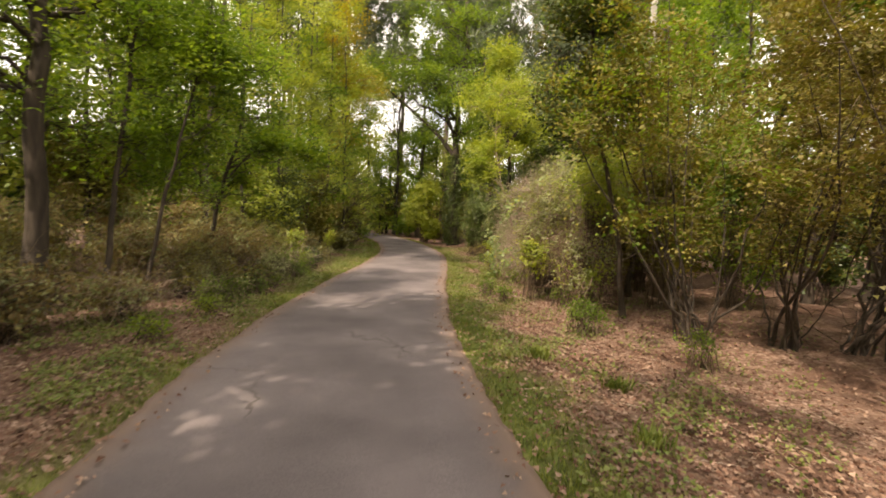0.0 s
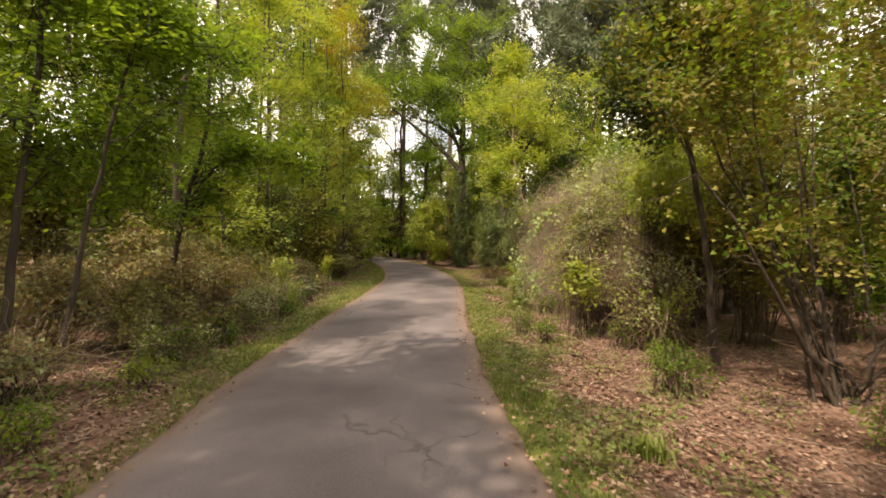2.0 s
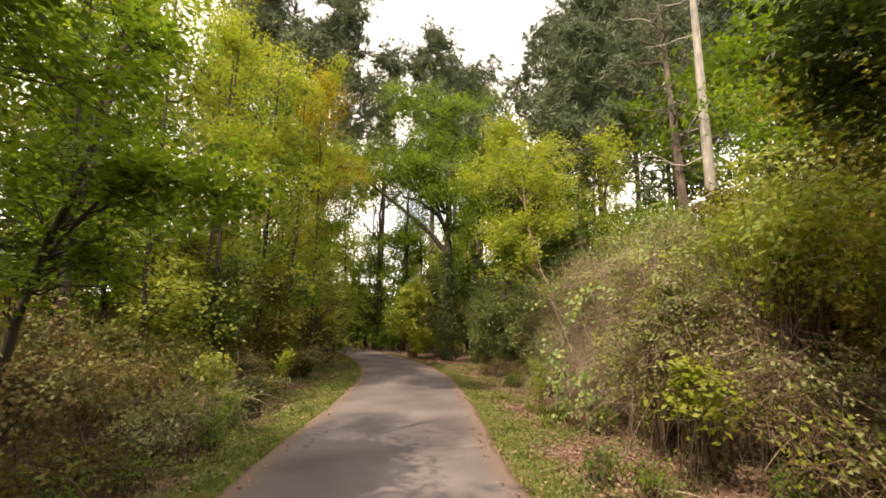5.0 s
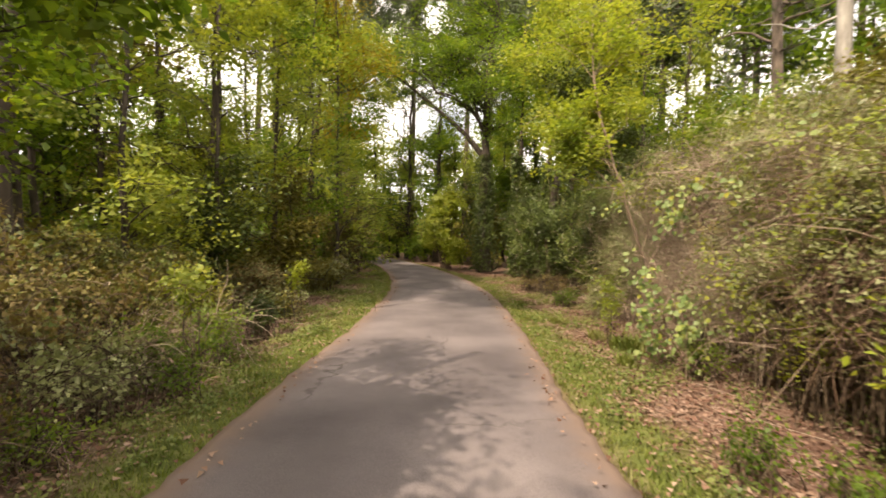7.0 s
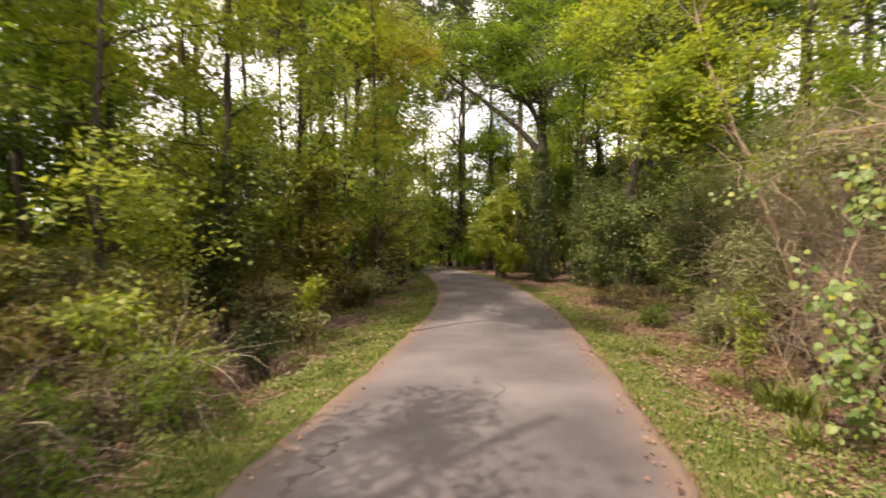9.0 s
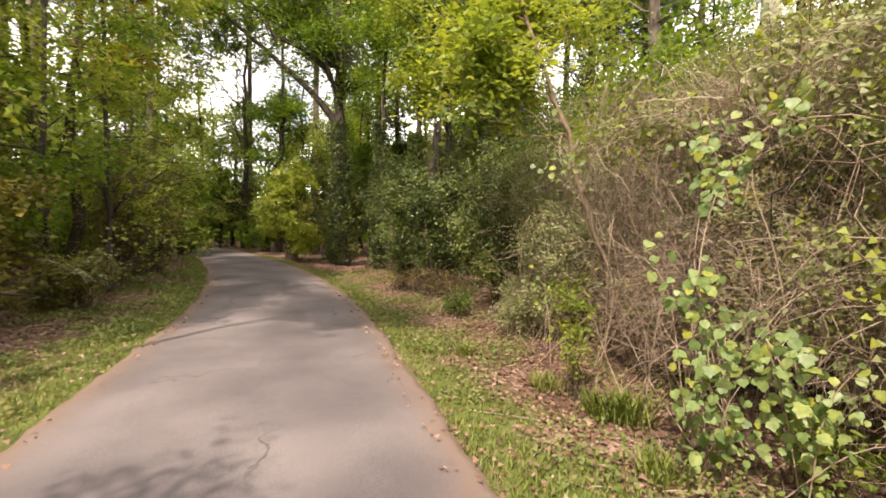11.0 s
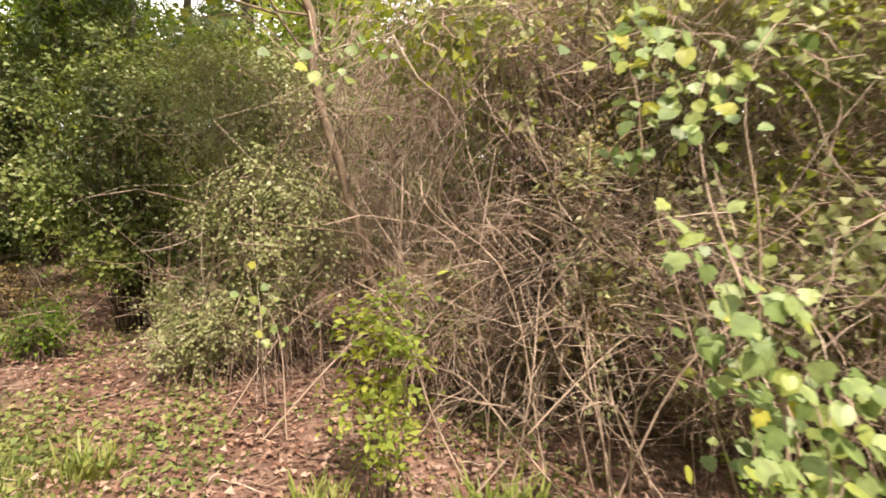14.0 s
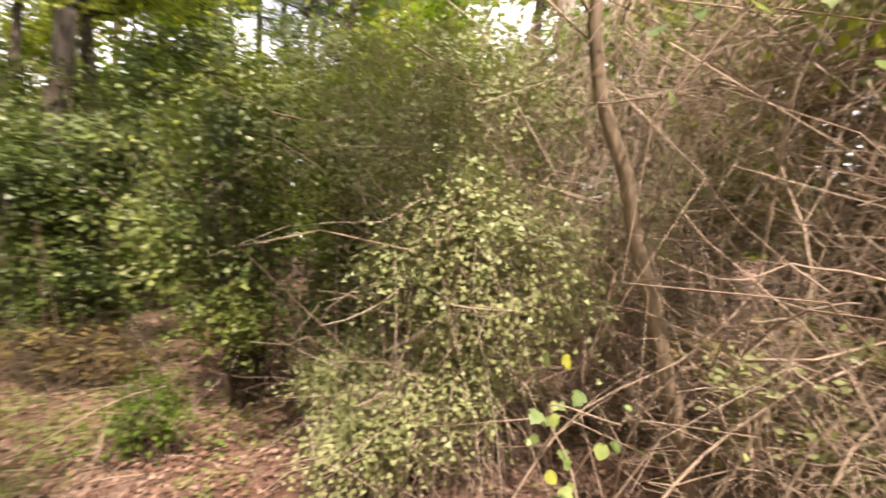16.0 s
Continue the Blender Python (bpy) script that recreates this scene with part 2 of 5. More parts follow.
def asphalt_mat():
    m, nn, ll, bsdf = nodes_of("old_asphalt")
    edge = nn.new("ShaderNodeAttribute")
    edge.attribute_name = "edge"
    big = noise_node(nn, ll, 0.7, 5)
    grain = noise_node(nn, ll, 160, 3)
    mid = noise_node(nn, ll, 5, 5)
    # asphalt tone, its contrast widened to paint in soft dapples of light and shade
    base = ramp_node(nn, [(0.3, (0.092, 0.077, 0.080)), (0.5, (0.142, 0.120, 0.123)), (0.7, (0.205, 0.174, 0.175))])
    ll.new(big.outputs["Fac"], base.inputs["Fac"])
    gr = ramp_node(nn, [(0.3, (0.7, 0.7, 0.7)), (0.7, (1.25, 1.25, 1.25))])
    ll.new(grain.outputs["Fac"], gr.inputs["Fac"])
    mul = nn.new("ShaderNodeMix")
    mul.data_type, mul.blend_type = "RGBA", "MULTIPLY"
    mul.inputs["Factor"].default_value = 1
    ll.new(base.outputs["Color"], mul.inputs["A"])
    ll.new(gr.outputs["Color"], mul.inputs["B"])
    # reddish dust and needles gathered along the two edges
    dust = nn.new("ShaderNodeMath")
    dust.operation = "MULTIPLY_ADD"
    dust.inputs[1].default_value, dust.inputs[2].default_value = 1.3, -0.55
    ll.new(mid.outputs["Fac"], dust.inputs[0])
    dsum = nn.new("ShaderNodeMath")
    dsum.operation, dsum.use_clamp = "ADD", True
    ll.new(edge.outputs["Fac"], dsum.inputs[0])
    ll.new(dust.outputs[0], dsum.inputs[1])
    dm = nn.new("ShaderNodeMath")
    dm.operation, dm.use_clamp = "MULTIPLY", True
    ll.new(dsum.outputs[0], dm.inputs[0])
    ll.new(edge.outputs["Fac"], dm.inputs[1])
    m2 = nn.new("ShaderNodeMix")
    m2.data_type = "RGBA"
    m2.inputs["B"].default_value = (0.19, 0.13, 0.102, 1)
    ll.new(dm.outputs[0], m2.inputs["Factor"])
    ll.new(mul.outputs["Result"], m2.inputs["A"])
    # cracks
    geo = nn.new("ShaderNodeNewGeometry")
    wob = noise_node(nn, ll, 3.0, 4)
    vadd = nn.new("ShaderNodeVectorMath")
    vadd.operation = "MULTIPLY_ADD"
    vadd.inputs[1].default_value = (0.6, 0.6, 0)
    ll.new(wob.outputs["Color"], vadd.inputs[0])
    ll.new(geo.outputs["Position"], vadd.inputs[2])
    vor = nn.new("ShaderNodeTexVoronoi")
    vor.feature = "DISTANCE_TO_EDGE"
    vor.inputs["Scale"].default_value = 0.55
    ll.new(vadd.outputs[0], vor.inputs["Vector"])
    cr = ramp_node(nn, [(0.0, (1, 1, 1)), (0.011, (0, 0, 0))])
    ll.new(vor.outputs["Distance"], cr.inputs["Fac"])
    gate = ramp_node(nn, [(0.5, (0, 0, 0)), (0.62, (0.75, 0.75, 0.75))])
    ll.new(big.outputs["Fac"], gate.inputs["Fac"])
    cm = nn.new("ShaderNodeMix")
    cm.data_type, cm.blend_type = "RGBA", "MULTIPLY"
    cm.inputs["Factor"].default_value = 1
    ll.new(cr.outputs["Color"], cm.inputs["A"])
    ll.new(gate.outputs["Color"], cm.inputs["B"])
    m3 = nn.new("ShaderNodeMix")
    m3.data_type = "RGBA"
    m3.inputs["B"].default_value = (0.045, 0.036, 0.03, 1)
    ll.new(cm.outputs["Result"], m3.inputs["Factor"])
    ll.new(m2.outputs["Result"], m3.inputs["A"])
    ll.new(m3.outputs["Result"], bsdf.inputs["Base Color"])
    bsdf.inputs["Roughness"].default_value = 0.85
    bsdf.inputs["Specular IOR Level"].default_value = 0.3
    b = nn.new("ShaderNodeBump")
    b.inputs["Strength"].default_value, b.inputs["Distance"].default_value = 0.35, 0.006
    ll.new(grain.outputs["Fac"], b.inputs["Height"])
    ll.new(b.outputs[0], bsdf.inputs["Normal"])
    return m


M_GROUND = ground_mat()
M_ROAD = asphalt_mat()


# ---- mesh helpers: everything is built from quads in numpy ----
def quad_object(name, verts, quads, material, parent=None, smooth=False):
    verts, quads = np.asarray(verts, np.float32), np.asarray(quads, np.int32)
    me = bpy.data.meshes.new(name)
    me.vertices.add(len(verts))
    me.vertices.foreach_set("co", verts.ravel())
    me.loops.add(quads.size)
    me.loops.foreach_set("vertex_index", quads.ravel())
    me.polygons.add(len(quads))
    me.polygons.foreach_set("loop_start", np.arange(0, quads.size, quads.shape[1], dtype=np.int32))
    if smooth:
        me.polygons.foreach_set("use_smooth", np.ones(len(quads), bool))
    me.materials.append(material)
    me.update(calc_edges=True)
    ob = new(name, me)
    ob.parent = parent
    return ob


def tubes(paths, sides=4):
    """paths: list of (points (n,3), radii (n,)). Tapered tubes as quads."""
    vs, qs, base = [], [], 0
    ang = np.arange(sides) * 2 * np.pi / sides
    ca, sa = np.cos(ang)[None, :, None], np.sin(ang)[None, :, None]
    for pts, rad in paths:
        pts = np.asarray(pts, float)
        n = len(pts)
        tan = np.gradient(pts, axis=0)
        tan /= np.linalg.norm(tan, axis=1, keepdims=True) + 1e-9
        ref = np.where(np.abs(tan[:, 2:3]) > 0.9, np.array([[1.0, 0, 0]]), np.array([[0, 0, 1.0]]))
        u = np.cross(tan, ref)
        u /= np.linalg.norm(u, axis=1, keepdims=True) + 1e-9
        w = np.cross(tan, u)
        ring = pts[:, None] + (u[:, None] * ca + w[:, None] * sa) * np.asarray(rad, float)[:, None, None]
        vs.append(ring.reshape(-1, 3))
        i = np.arange(n - 1)[:, None] * sides
        j = np.arange(sides)[None]
        k = (j + 1) % sides
        qs.append(np.stack([i + j, i + k, i + sides + k, i + sides + j], -1).reshape(-1, 4) + base)
        base += n * sides
    return np.concatenate(vs), np.concatenate(qs)


def sprays(centres, n, radius, rng, weights=None, flat=0.7, out=None):
    """n leaf places gathered in flat sprays round the centres, with the way that each spray faces: up, or outwards along out."""
    centres = np.asarray(centres, float)
    pick = rng.choice(len(centres), n, p=weights)
    face = rng.normal(0, 0.45, (len(centres), 3)) + (np.array([0, 0, 0.8]) if out is None else out * 0.8 + np.array([0, 0, 0.35]))
    face /= np.linalg.norm(face, axis=1, keepdims=True)
    along = rng.normal(0, 1, (len(centres), 3))
    along -= face * (along * face).sum(1, keepdims=True)
    along /= np.linalg.norm(along, axis=1, keepdims=True) + 1e-9
    off = rng.normal(0, radius * 0.75, (n, 3)) + along[pick] * rng.normal(0, radius * 0.9, (n, 1))
    off -= face[pick] * (off * face[pick]).sum(1, keepdims=True) * flat
    return centres[pick] + off, face[pick]


def leaf_quads(pos, size, rng, aspect=0.55, up=0.6, droop=0.25, fold=0.12, face=None):
    """One folded four-point leaf at each position; with face, the leaves of a spray lie nearly in one plane."""
    n = len(pos)
    length = size * rng.uniform(0.6, 1.35, (n, 1))
    az = rng.uniform(0, 2 * np.pi, n)
    d = np.stack([np.cos(az), np.sin(az), rng.normal(-droop, 0.4, n)], 1)
    nor = rng.normal(0, 1, (n, 3)) * (1 - up) + np.array([0, 0, 1.0]) * up
    if face is not None:
        nor = face + rng.normal(0, 0.28, (n, 3))
        d -= face * (d * face).sum(1, keepdims=True) * 0.8
    d /= np.linalg.norm(d, axis=1, keepdims=True)
    s = np.cross(d, nor)
    s /= np.linalg.norm(s, axis=1, keepdims=True) + 1e-9
    nn_ = np.cross(s, d)
    half = s * length * aspect * 0.5
    mid = pos + d * length * 0.45 + nn_ * length * fold
    v = np.stack([pos, mid + half, pos + d * length, mid - half], 1).reshape(-1, 3)
    return v, np.arange(4 * n).reshape(-1, 4)


def leaf_tris(pos, size, rng, aspect=0.55, up=0.6, droop=0.25, fold=0.12, face=None):
    """Three-point leaves, for what stands further off."""
    v, q = leaf_quads(pos, size, rng, aspect * 1.25, up, droop, fold, face)
    v = v.reshape(-1, 4, 3)[:, [1, 2, 3]].reshape(-1, 3)
    return v, np.arange(len(v)).reshape(-1, 3)


def bent(a, b, n, rng, wobble, sag=0.0):
    """A wavering line from a to b in n points."""
    a, b = np.asarray(a, float), np.asarray(b, float)
    f = np.linspace(0, 1, n)[:, None]
    size = np.linalg.norm(b - a)
    off = np.cumsum(rng.normal(0, 1, (n, 3)), axis=0)
    off -= off[:1] + (off[-1:] - off[:1]) * f
    p = a + (b - a) * f + off * wobble * size / n
    p[:, 2] -= sag * size * (4 * f[:, 0] * (1 - f[:, 0])) * -0.25
    return p


def smooth_line(pts, n):
    """A rounded line through a few points (Catmull-Rom)."""
    p = np.asarray(pts, float)
    q = np.vstack([2 * p[0] - p[1], p, 2 * p[-1] - p[-2]])
    out = []
    for f in np.linspace(0, len(p) - 1 - 1e-6, n):
        i, t = int(f), f - int(f)
        a, b, c, d = q[i], q[i + 1], q[i + 2], q[i + 3]
        out.append(0.5 * (2 * b + (c - a) * t + (2 * a - 5 * b + 4 * c - d) * t * t + (3 * b - a - 3 * c + d) * t ** 3))
    return np.array(out)


# ---- the lie of the land ----
ROAD_Y = np.array([-60, -25, -8, -3, 0, 2.5, 5, 8, 11, 16, 20, 24, 28, 33, 38, 44, 52, 70])
ROAD_X = np.array([12, 5.5, 1.7, 0.55, -0.2, -0.67, -1.08, -1.25, -1.29, -1.24, -1.38, -2.0, -2.85, -4.2, -5.9, -8.6, -13.5, -27])
HALF = 1.39
NOISE_A = np.random.default_rng(5).uniform(0, 6.28, 24)


def centre(y):
    return np.interp(y, ROAD_Y, ROAD_X) * 0.5 + 0.25 * (np.interp(y - 1.5, ROAD_Y, ROAD_X) + np.interp(y + 1.5, ROAD_Y, ROAD_X))


def lumps(x, y):
    z = 0.0
    for i, f in enumerate((0.35, 0.8, 1.7, 3.6)):
        z = z + (np.sin(x * f + NOISE_A[i]) * np.cos(y * f * 0.9 + NOISE_A[i + 6]) + np.sin((x + y) * f * 0.7 + NOISE_A[i + 12])) * 0.06 / (1 + f)
    return z


def rise(t):
    t = np.clip(t, 0, 1)
    return t * t * (3 - 2 * t)


def ground_z(x, y):
    """Height of the ground: level with the asphalt's edge, falling a little to both sides, uneven in the wood."""
    u = x - centre(y)
    d = np.abs(u) - HALF
    fall = np.where(u > 0, 0.10, 0.05)
    return -0.03 - 0.05 * rise(-d / 0.2) - fall * rise(d / 1.6) + lumps(x, y) * rise((d - 0.2) / 1.5)


def verge_cover(x, y):
    """0 to 1: how much grass grows here."""
    u = x - centre(y)
    d = np.abs(u) - HALF
    wr = np.interp(y, [-5, 2, 5, 8, 12, 16, 22, 40], [0.7, 0.65, 0.95, 0.95, 0.95, 0.95, 0.8, 0.8])
    wl_ = np.interp(y, [-5, 2, 6, 9, 12, 18, 24, 40], [0.35, 0.35, 0.45, 0.8, 1.1, 1.1, 0.8, 0.8])
    w = np.where(u > 0, wr, wl_)
    wav = 0.22 * np.sin(y * 2.3 + NOISE_A[3]) * np.sin(y * 0.9 + NOISE_A[4]) + 0.1 * np.sin(y * 6.1 + NOISE_A[9])
    return rise((w + 0.15 + wav - d) / 0.7) * (d > -0.1)


def build_ground():
    xs = np.concatenate([[-600, -250, -120, -60, -35, -22], np.arange(-15, 15.01, 0.3), [22, 35, 60, 120, 250, 600]])
    ys = np.concatenate([[-600, -250, -120, -60, -35, -20], np.arange(-12, 48.01, 0.3), [55, 65, 80, 120, 250, 600]])
    gx, gy = np.meshgrid(xs, ys)
    z = ground_z(gx, gy)
    v = np.stack([gx, gy, z], -1).reshape(-1, 3)
    w = len(xs)
    i, j = np.meshgrid(np.arange(len(xs) - 1), np.arange(len(ys) - 1))
    a = (j * w + i).ravel()
    ob = quad_object("ground", v, np.stack([a, a + 1, a + w + 1, a + w], -1), M_GROUND, smooth=True)
    at = ob.data.attributes.new("verge", "FLOAT", "POINT")
    at.data.foreach_set("value", verge_cover(gx, gy).ravel().astype(np.float32))
    tagged(ob, "brown forest floor of soil and dead leaves with grassy verges", "ground", kind="structure")


def build_road():
    rng = np.random.default_rng(11)
    ys = np.concatenate([[-60, -40, -25], np.arange(-14, 50.01, 0.12), [56, 63, 70]])
    n = len(ys)
    fr = np.array([-1.02, -1.0, -0.96, -0.9, -0.8, -0.65, -0.4, 0, 0.4, 0.65, 0.8, 0.9, 0.96, 1.0, 1.02])
    jl, jr = (rng.normal(0, 0.012, n) + np.convolve(rng.normal(0, 0.05, n + 8), np.ones(8) / 8, "same")[4:-4] for _ in range(2))
    half = np.where(fr[None] < 0, (HALF + jl)[:, None], (HALF + jr)[:, None])
    x = centre(ys)[:, None] + fr[None] * half
    z = 0.004 + 0.018 * (1 - fr[None] ** 2) + 0 * x
    z[:, 0] = z[:, -1] = -0.10
    v = np.stack([x, np.repeat(ys[:, None], len(fr), 1), z], -1).reshape(-1, 3)
    w = len(fr)
    i, j = np.meshgrid(np.arange(w - 1), np.arange(n - 1))
    a = (j * w + i).ravel()
    ob = quad_object("road", v, np.stack([a, a + 1, a + w + 1, a + w], -1), M_ROAD)
    e = np.repeat(np.clip((np.abs(fr)[None] - 0.72) / 0.28, 0, 1), n, 0)
    at = ob.data.attributes.new("edge", "FLOAT", "POINT")
    at.data.foreach_set("value", e.ravel().astype(np.float32))
    tagged(ob, "narrow weathered grey asphalt path with dusty reddish edges", "path", kind="structure")


build_ground()
build_road()


def in_ball(rng, n, power=0.5):
    d = rng.normal(0, 1, (n, 3))
    d /= np.linalg.norm(d, axis=1, keepdims=True)
    return d * rng.uniform(0, 1, (n, 1)) ** power


def thing(name, label, category, group=""):
    return tagged(new(name), label, category, group)


# ---- trees ----
def tree(trunk, r0, blobs, label, leaf_m, seed, leaves=12000, leaf=0.07, limbs=14, subs=7, bark=M_BARK, spread=0.28, r_top=0.25,
         name="tree", category="tree", group="trees beside the path", aspect=0.55, up=0.5, extra_limbs=(), first=0.3, bare=0, tri=False):
    """trunk: a few points; blobs: (x, y, z, rx, ry, rz, share) that the crown fills; limbs reach into them and carry leafy sprays."""
    rng = np.random.default_rng(seed)
    line = smooth_line(trunk, 16)
    line[1:-1] += rng.normal(0, r0 * 0.35, (14, 3)) * np.array([1, 1, 0.2])
    rad = np.linspace(1, r_top, 16) * r0
    rad[0] *= 1.45
    rad[1] *= 1.1
    wood = [(line, rad)]
    share = np.array([b[6] for b in blobs], float)
    share /= share.sum()
    tips, fine = [], []
    for k in range(limbs):
        b = blobs[rng.choice(len(blobs), p=share)]
        goal = np.array(b[:3]) + in_ball(rng, 1, 0.6)[0] * np.array(b[3:6])
        zs = line[:, 2]
        want = goal[2] - 0.45 * np.linalg.norm(goal[:2] - line[-1, :2]) - 0.2
        i0 = int(np.clip(np.searchsorted(zs, want), int(16 * first), 15))
        start = line[i0]
        lim = bent(start, goal, 9, rng, 0.5, 0.5)
        rl = np.linspace(max(0.35 * rad[i0], 0.007), 0.004, 9)
        wood.append((lim, rl))
        for s in range(subs):
            f = rng.uniform(0.35, 1.0)
            o = lim[int(f * 8)]
            e = o + in_ball(rng, 1, 0.4)[0] * np.array(b[3:6]) * 0.5 + np.array([0, 0, 0.1])
            sub = bent(o, e, 4, rng, 0.6)
            fine.append((sub, np.linspace(0.008, 0.002, 4)))
            tips += [sub[1], sub[2], sub[3]]
        tips += [lim[6], lim[7], lim[8]]
    for pts, ra, rb in extra_limbs:
        lim = smooth_line(pts, 12)
        wood.insert(1, (lim, np.linspace(ra, rb, 12)))
        for s in range(subs * 4):
            o = lim[rng.integers(4, 12)]
            e = o + (in_ball(rng, 1, 0.4)[0] * np.array([1.8, 1.6, 1.2]) + np.array([0, 0, 0.4])) * min(1, 0.15 + ra * 6)
            sub = bent(o, e, 5, rng, 0.6)
            fine.append((sub, np.linspace(min(0.02, ra * 0.25), 0.003, 5)))
            tips += [sub[2], sub[3], sub[4]] * 3
    for k in range(bare):
        o = line[rng.integers(3, 13)]
        e = o + np.array([rng.normal(0, 1), rng.normal(0, 1), rng.uniform(-0.1, 0.5)]) * 0.9
        fine.append((bent(o, e, 6, rng, 0.7), np.linspace(0.018, 0.004, 6)))
    top = thing(name, label, category, group)
    top.location = trunk[0]
    o = np.array(trunk[0], float)
    v, q = tubes(wood[:1], 8)
    trunk_ob = quad_object("trunk", v - o, q, bark, top, True)
    n_big = 4 if leaves > 5500 else 0
    for l in wood[1:1 + n_big]:
        v, q = tubes([l], 5)
        quad_object("limb", v - o, q, bark, trunk_ob, True)
    if wood[1 + n_big:]:
        v, q = tubes(wood[1 + n_big:], 4)
        tagged(quad_object("limb_tangle", v - o, q, bark, top, True), kind="stuff")
    v, q = tubes(fine, 3)
    tagged(quad_object("twig_tangle", v - o, q, bark, top), kind="stuff")
    tips = np.array(tips)
    per = rng.gamma(0.7, 1.0, len(tips))
    pos, face = sprays(tips, leaves, spread * 0.95, rng, per / per.sum())
    v, q = (leaf_tris if tri else leaf_quads)(pos, leaf, rng, aspect, up, face=face)
    tagged(quad_object("crown", v - o, q, leaf_m, top), kind="stuff")
    return top


def pine(base, height, r0, label, seed, bark=M_BARK_PINE, crown_from=0.55, width=2.6, tufts=600, stubs=14, group="tall pines", lean=(0, 0), needle=0.24):
    rng = np.random.default_rng(seed)
    x, y, z = base
    line = smooth_line([(x, y, z), (x + lean[0] * 0.4, y + lean[1] * 0.4, height * 0.5), (x + lean[0], y + lean[1], height)], 16)
    rad = np.linspace(1, 0.12, 16) * r0
    rad[0] *= 1.3
    wood, fine, cen = [(line, rad)], [], []
    for k in range(34):
        f = crown_from + (1 - crown_from) * (k / 34) ** 0.9
        o = np.array([np.interp(f * 15, np.arange(16), line[:, c]) for c in range(3)])
        az = rng.uniform(0, 6.28)
        reach = width * (1.15 - (f - crown_from) / (1 - crown_from)) * rng.uniform(0.55, 1.1)
        e = o + np.array([math.cos(az) * reach, math.sin(az) * reach, reach * rng.uniform(0.05, 0.55)])
        lim = bent(o, e, 8, rng, 0.5)
        wood.append((lim, np.linspace(r0 * 0.2, 0.015, 8)))
        for s in range(6):
            p = lim[rng.integers(3, 8)]
            q2 = p + in_ball(rng, 1)[0] * width * 0.3 + np.array([0, 0, 0.25])
            fine.append((bent(p, q2, 4, rng, 0.4), np.linspace(0.015, 0.006, 4)))
            cen += [q2, (p + q2) / 2]
    for k in range(stubs):
        o = line[rng.integers(4, 10)]
        az = rng.uniform(0, 6.28)
        e = o + np.array([math.cos(az), math.sin(az), rng.uniform(-0.2, 0.3)]) * rng.uniform(0.5, 2.0)
        fine.append((bent(o, e, 6, rng, 0.6), np.linspace(0.03, 0.008, 6)))
    cen = np.array(cen)[rng.choice(len(cen), tufts)] + rng.normal(0, 0.28, (tufts, 3))
    per = 13
    d = rng.normal(0, 1, (tufts * per, 3)) + np.array([0, 0, 0.5])
    d /= np.linalg.norm(d, axis=1, keepdims=True)
    p = np.repeat(cen, per, 0)
    s = np.cross(d, rng.normal(0, 1, d.shape))
    s /= np.linalg.norm(s, axis=1, keepdims=True)
    v = np.stack([p - s * needle * 0.06, p + s * needle * 0.06, p + d * needle], 1).reshape(-1, 3)
    top = thing("pine_tree", label, "pine tree", group)
    top.location = base
    o = np.array(base, float)
    a, b = tubes(wood, 8)
    quad_object("trunk", a - o, b, bark, top, True)
    a, b = tubes(fine, 3)
    tagged(quad_object("branch_tangle", a - o, b, bark, top), kind="stuff")
    tagged(quad_object("needles", v - o, np.arange(len(v)).reshape(-1, 3), M_PINE, top), kind="stuff")
    return top


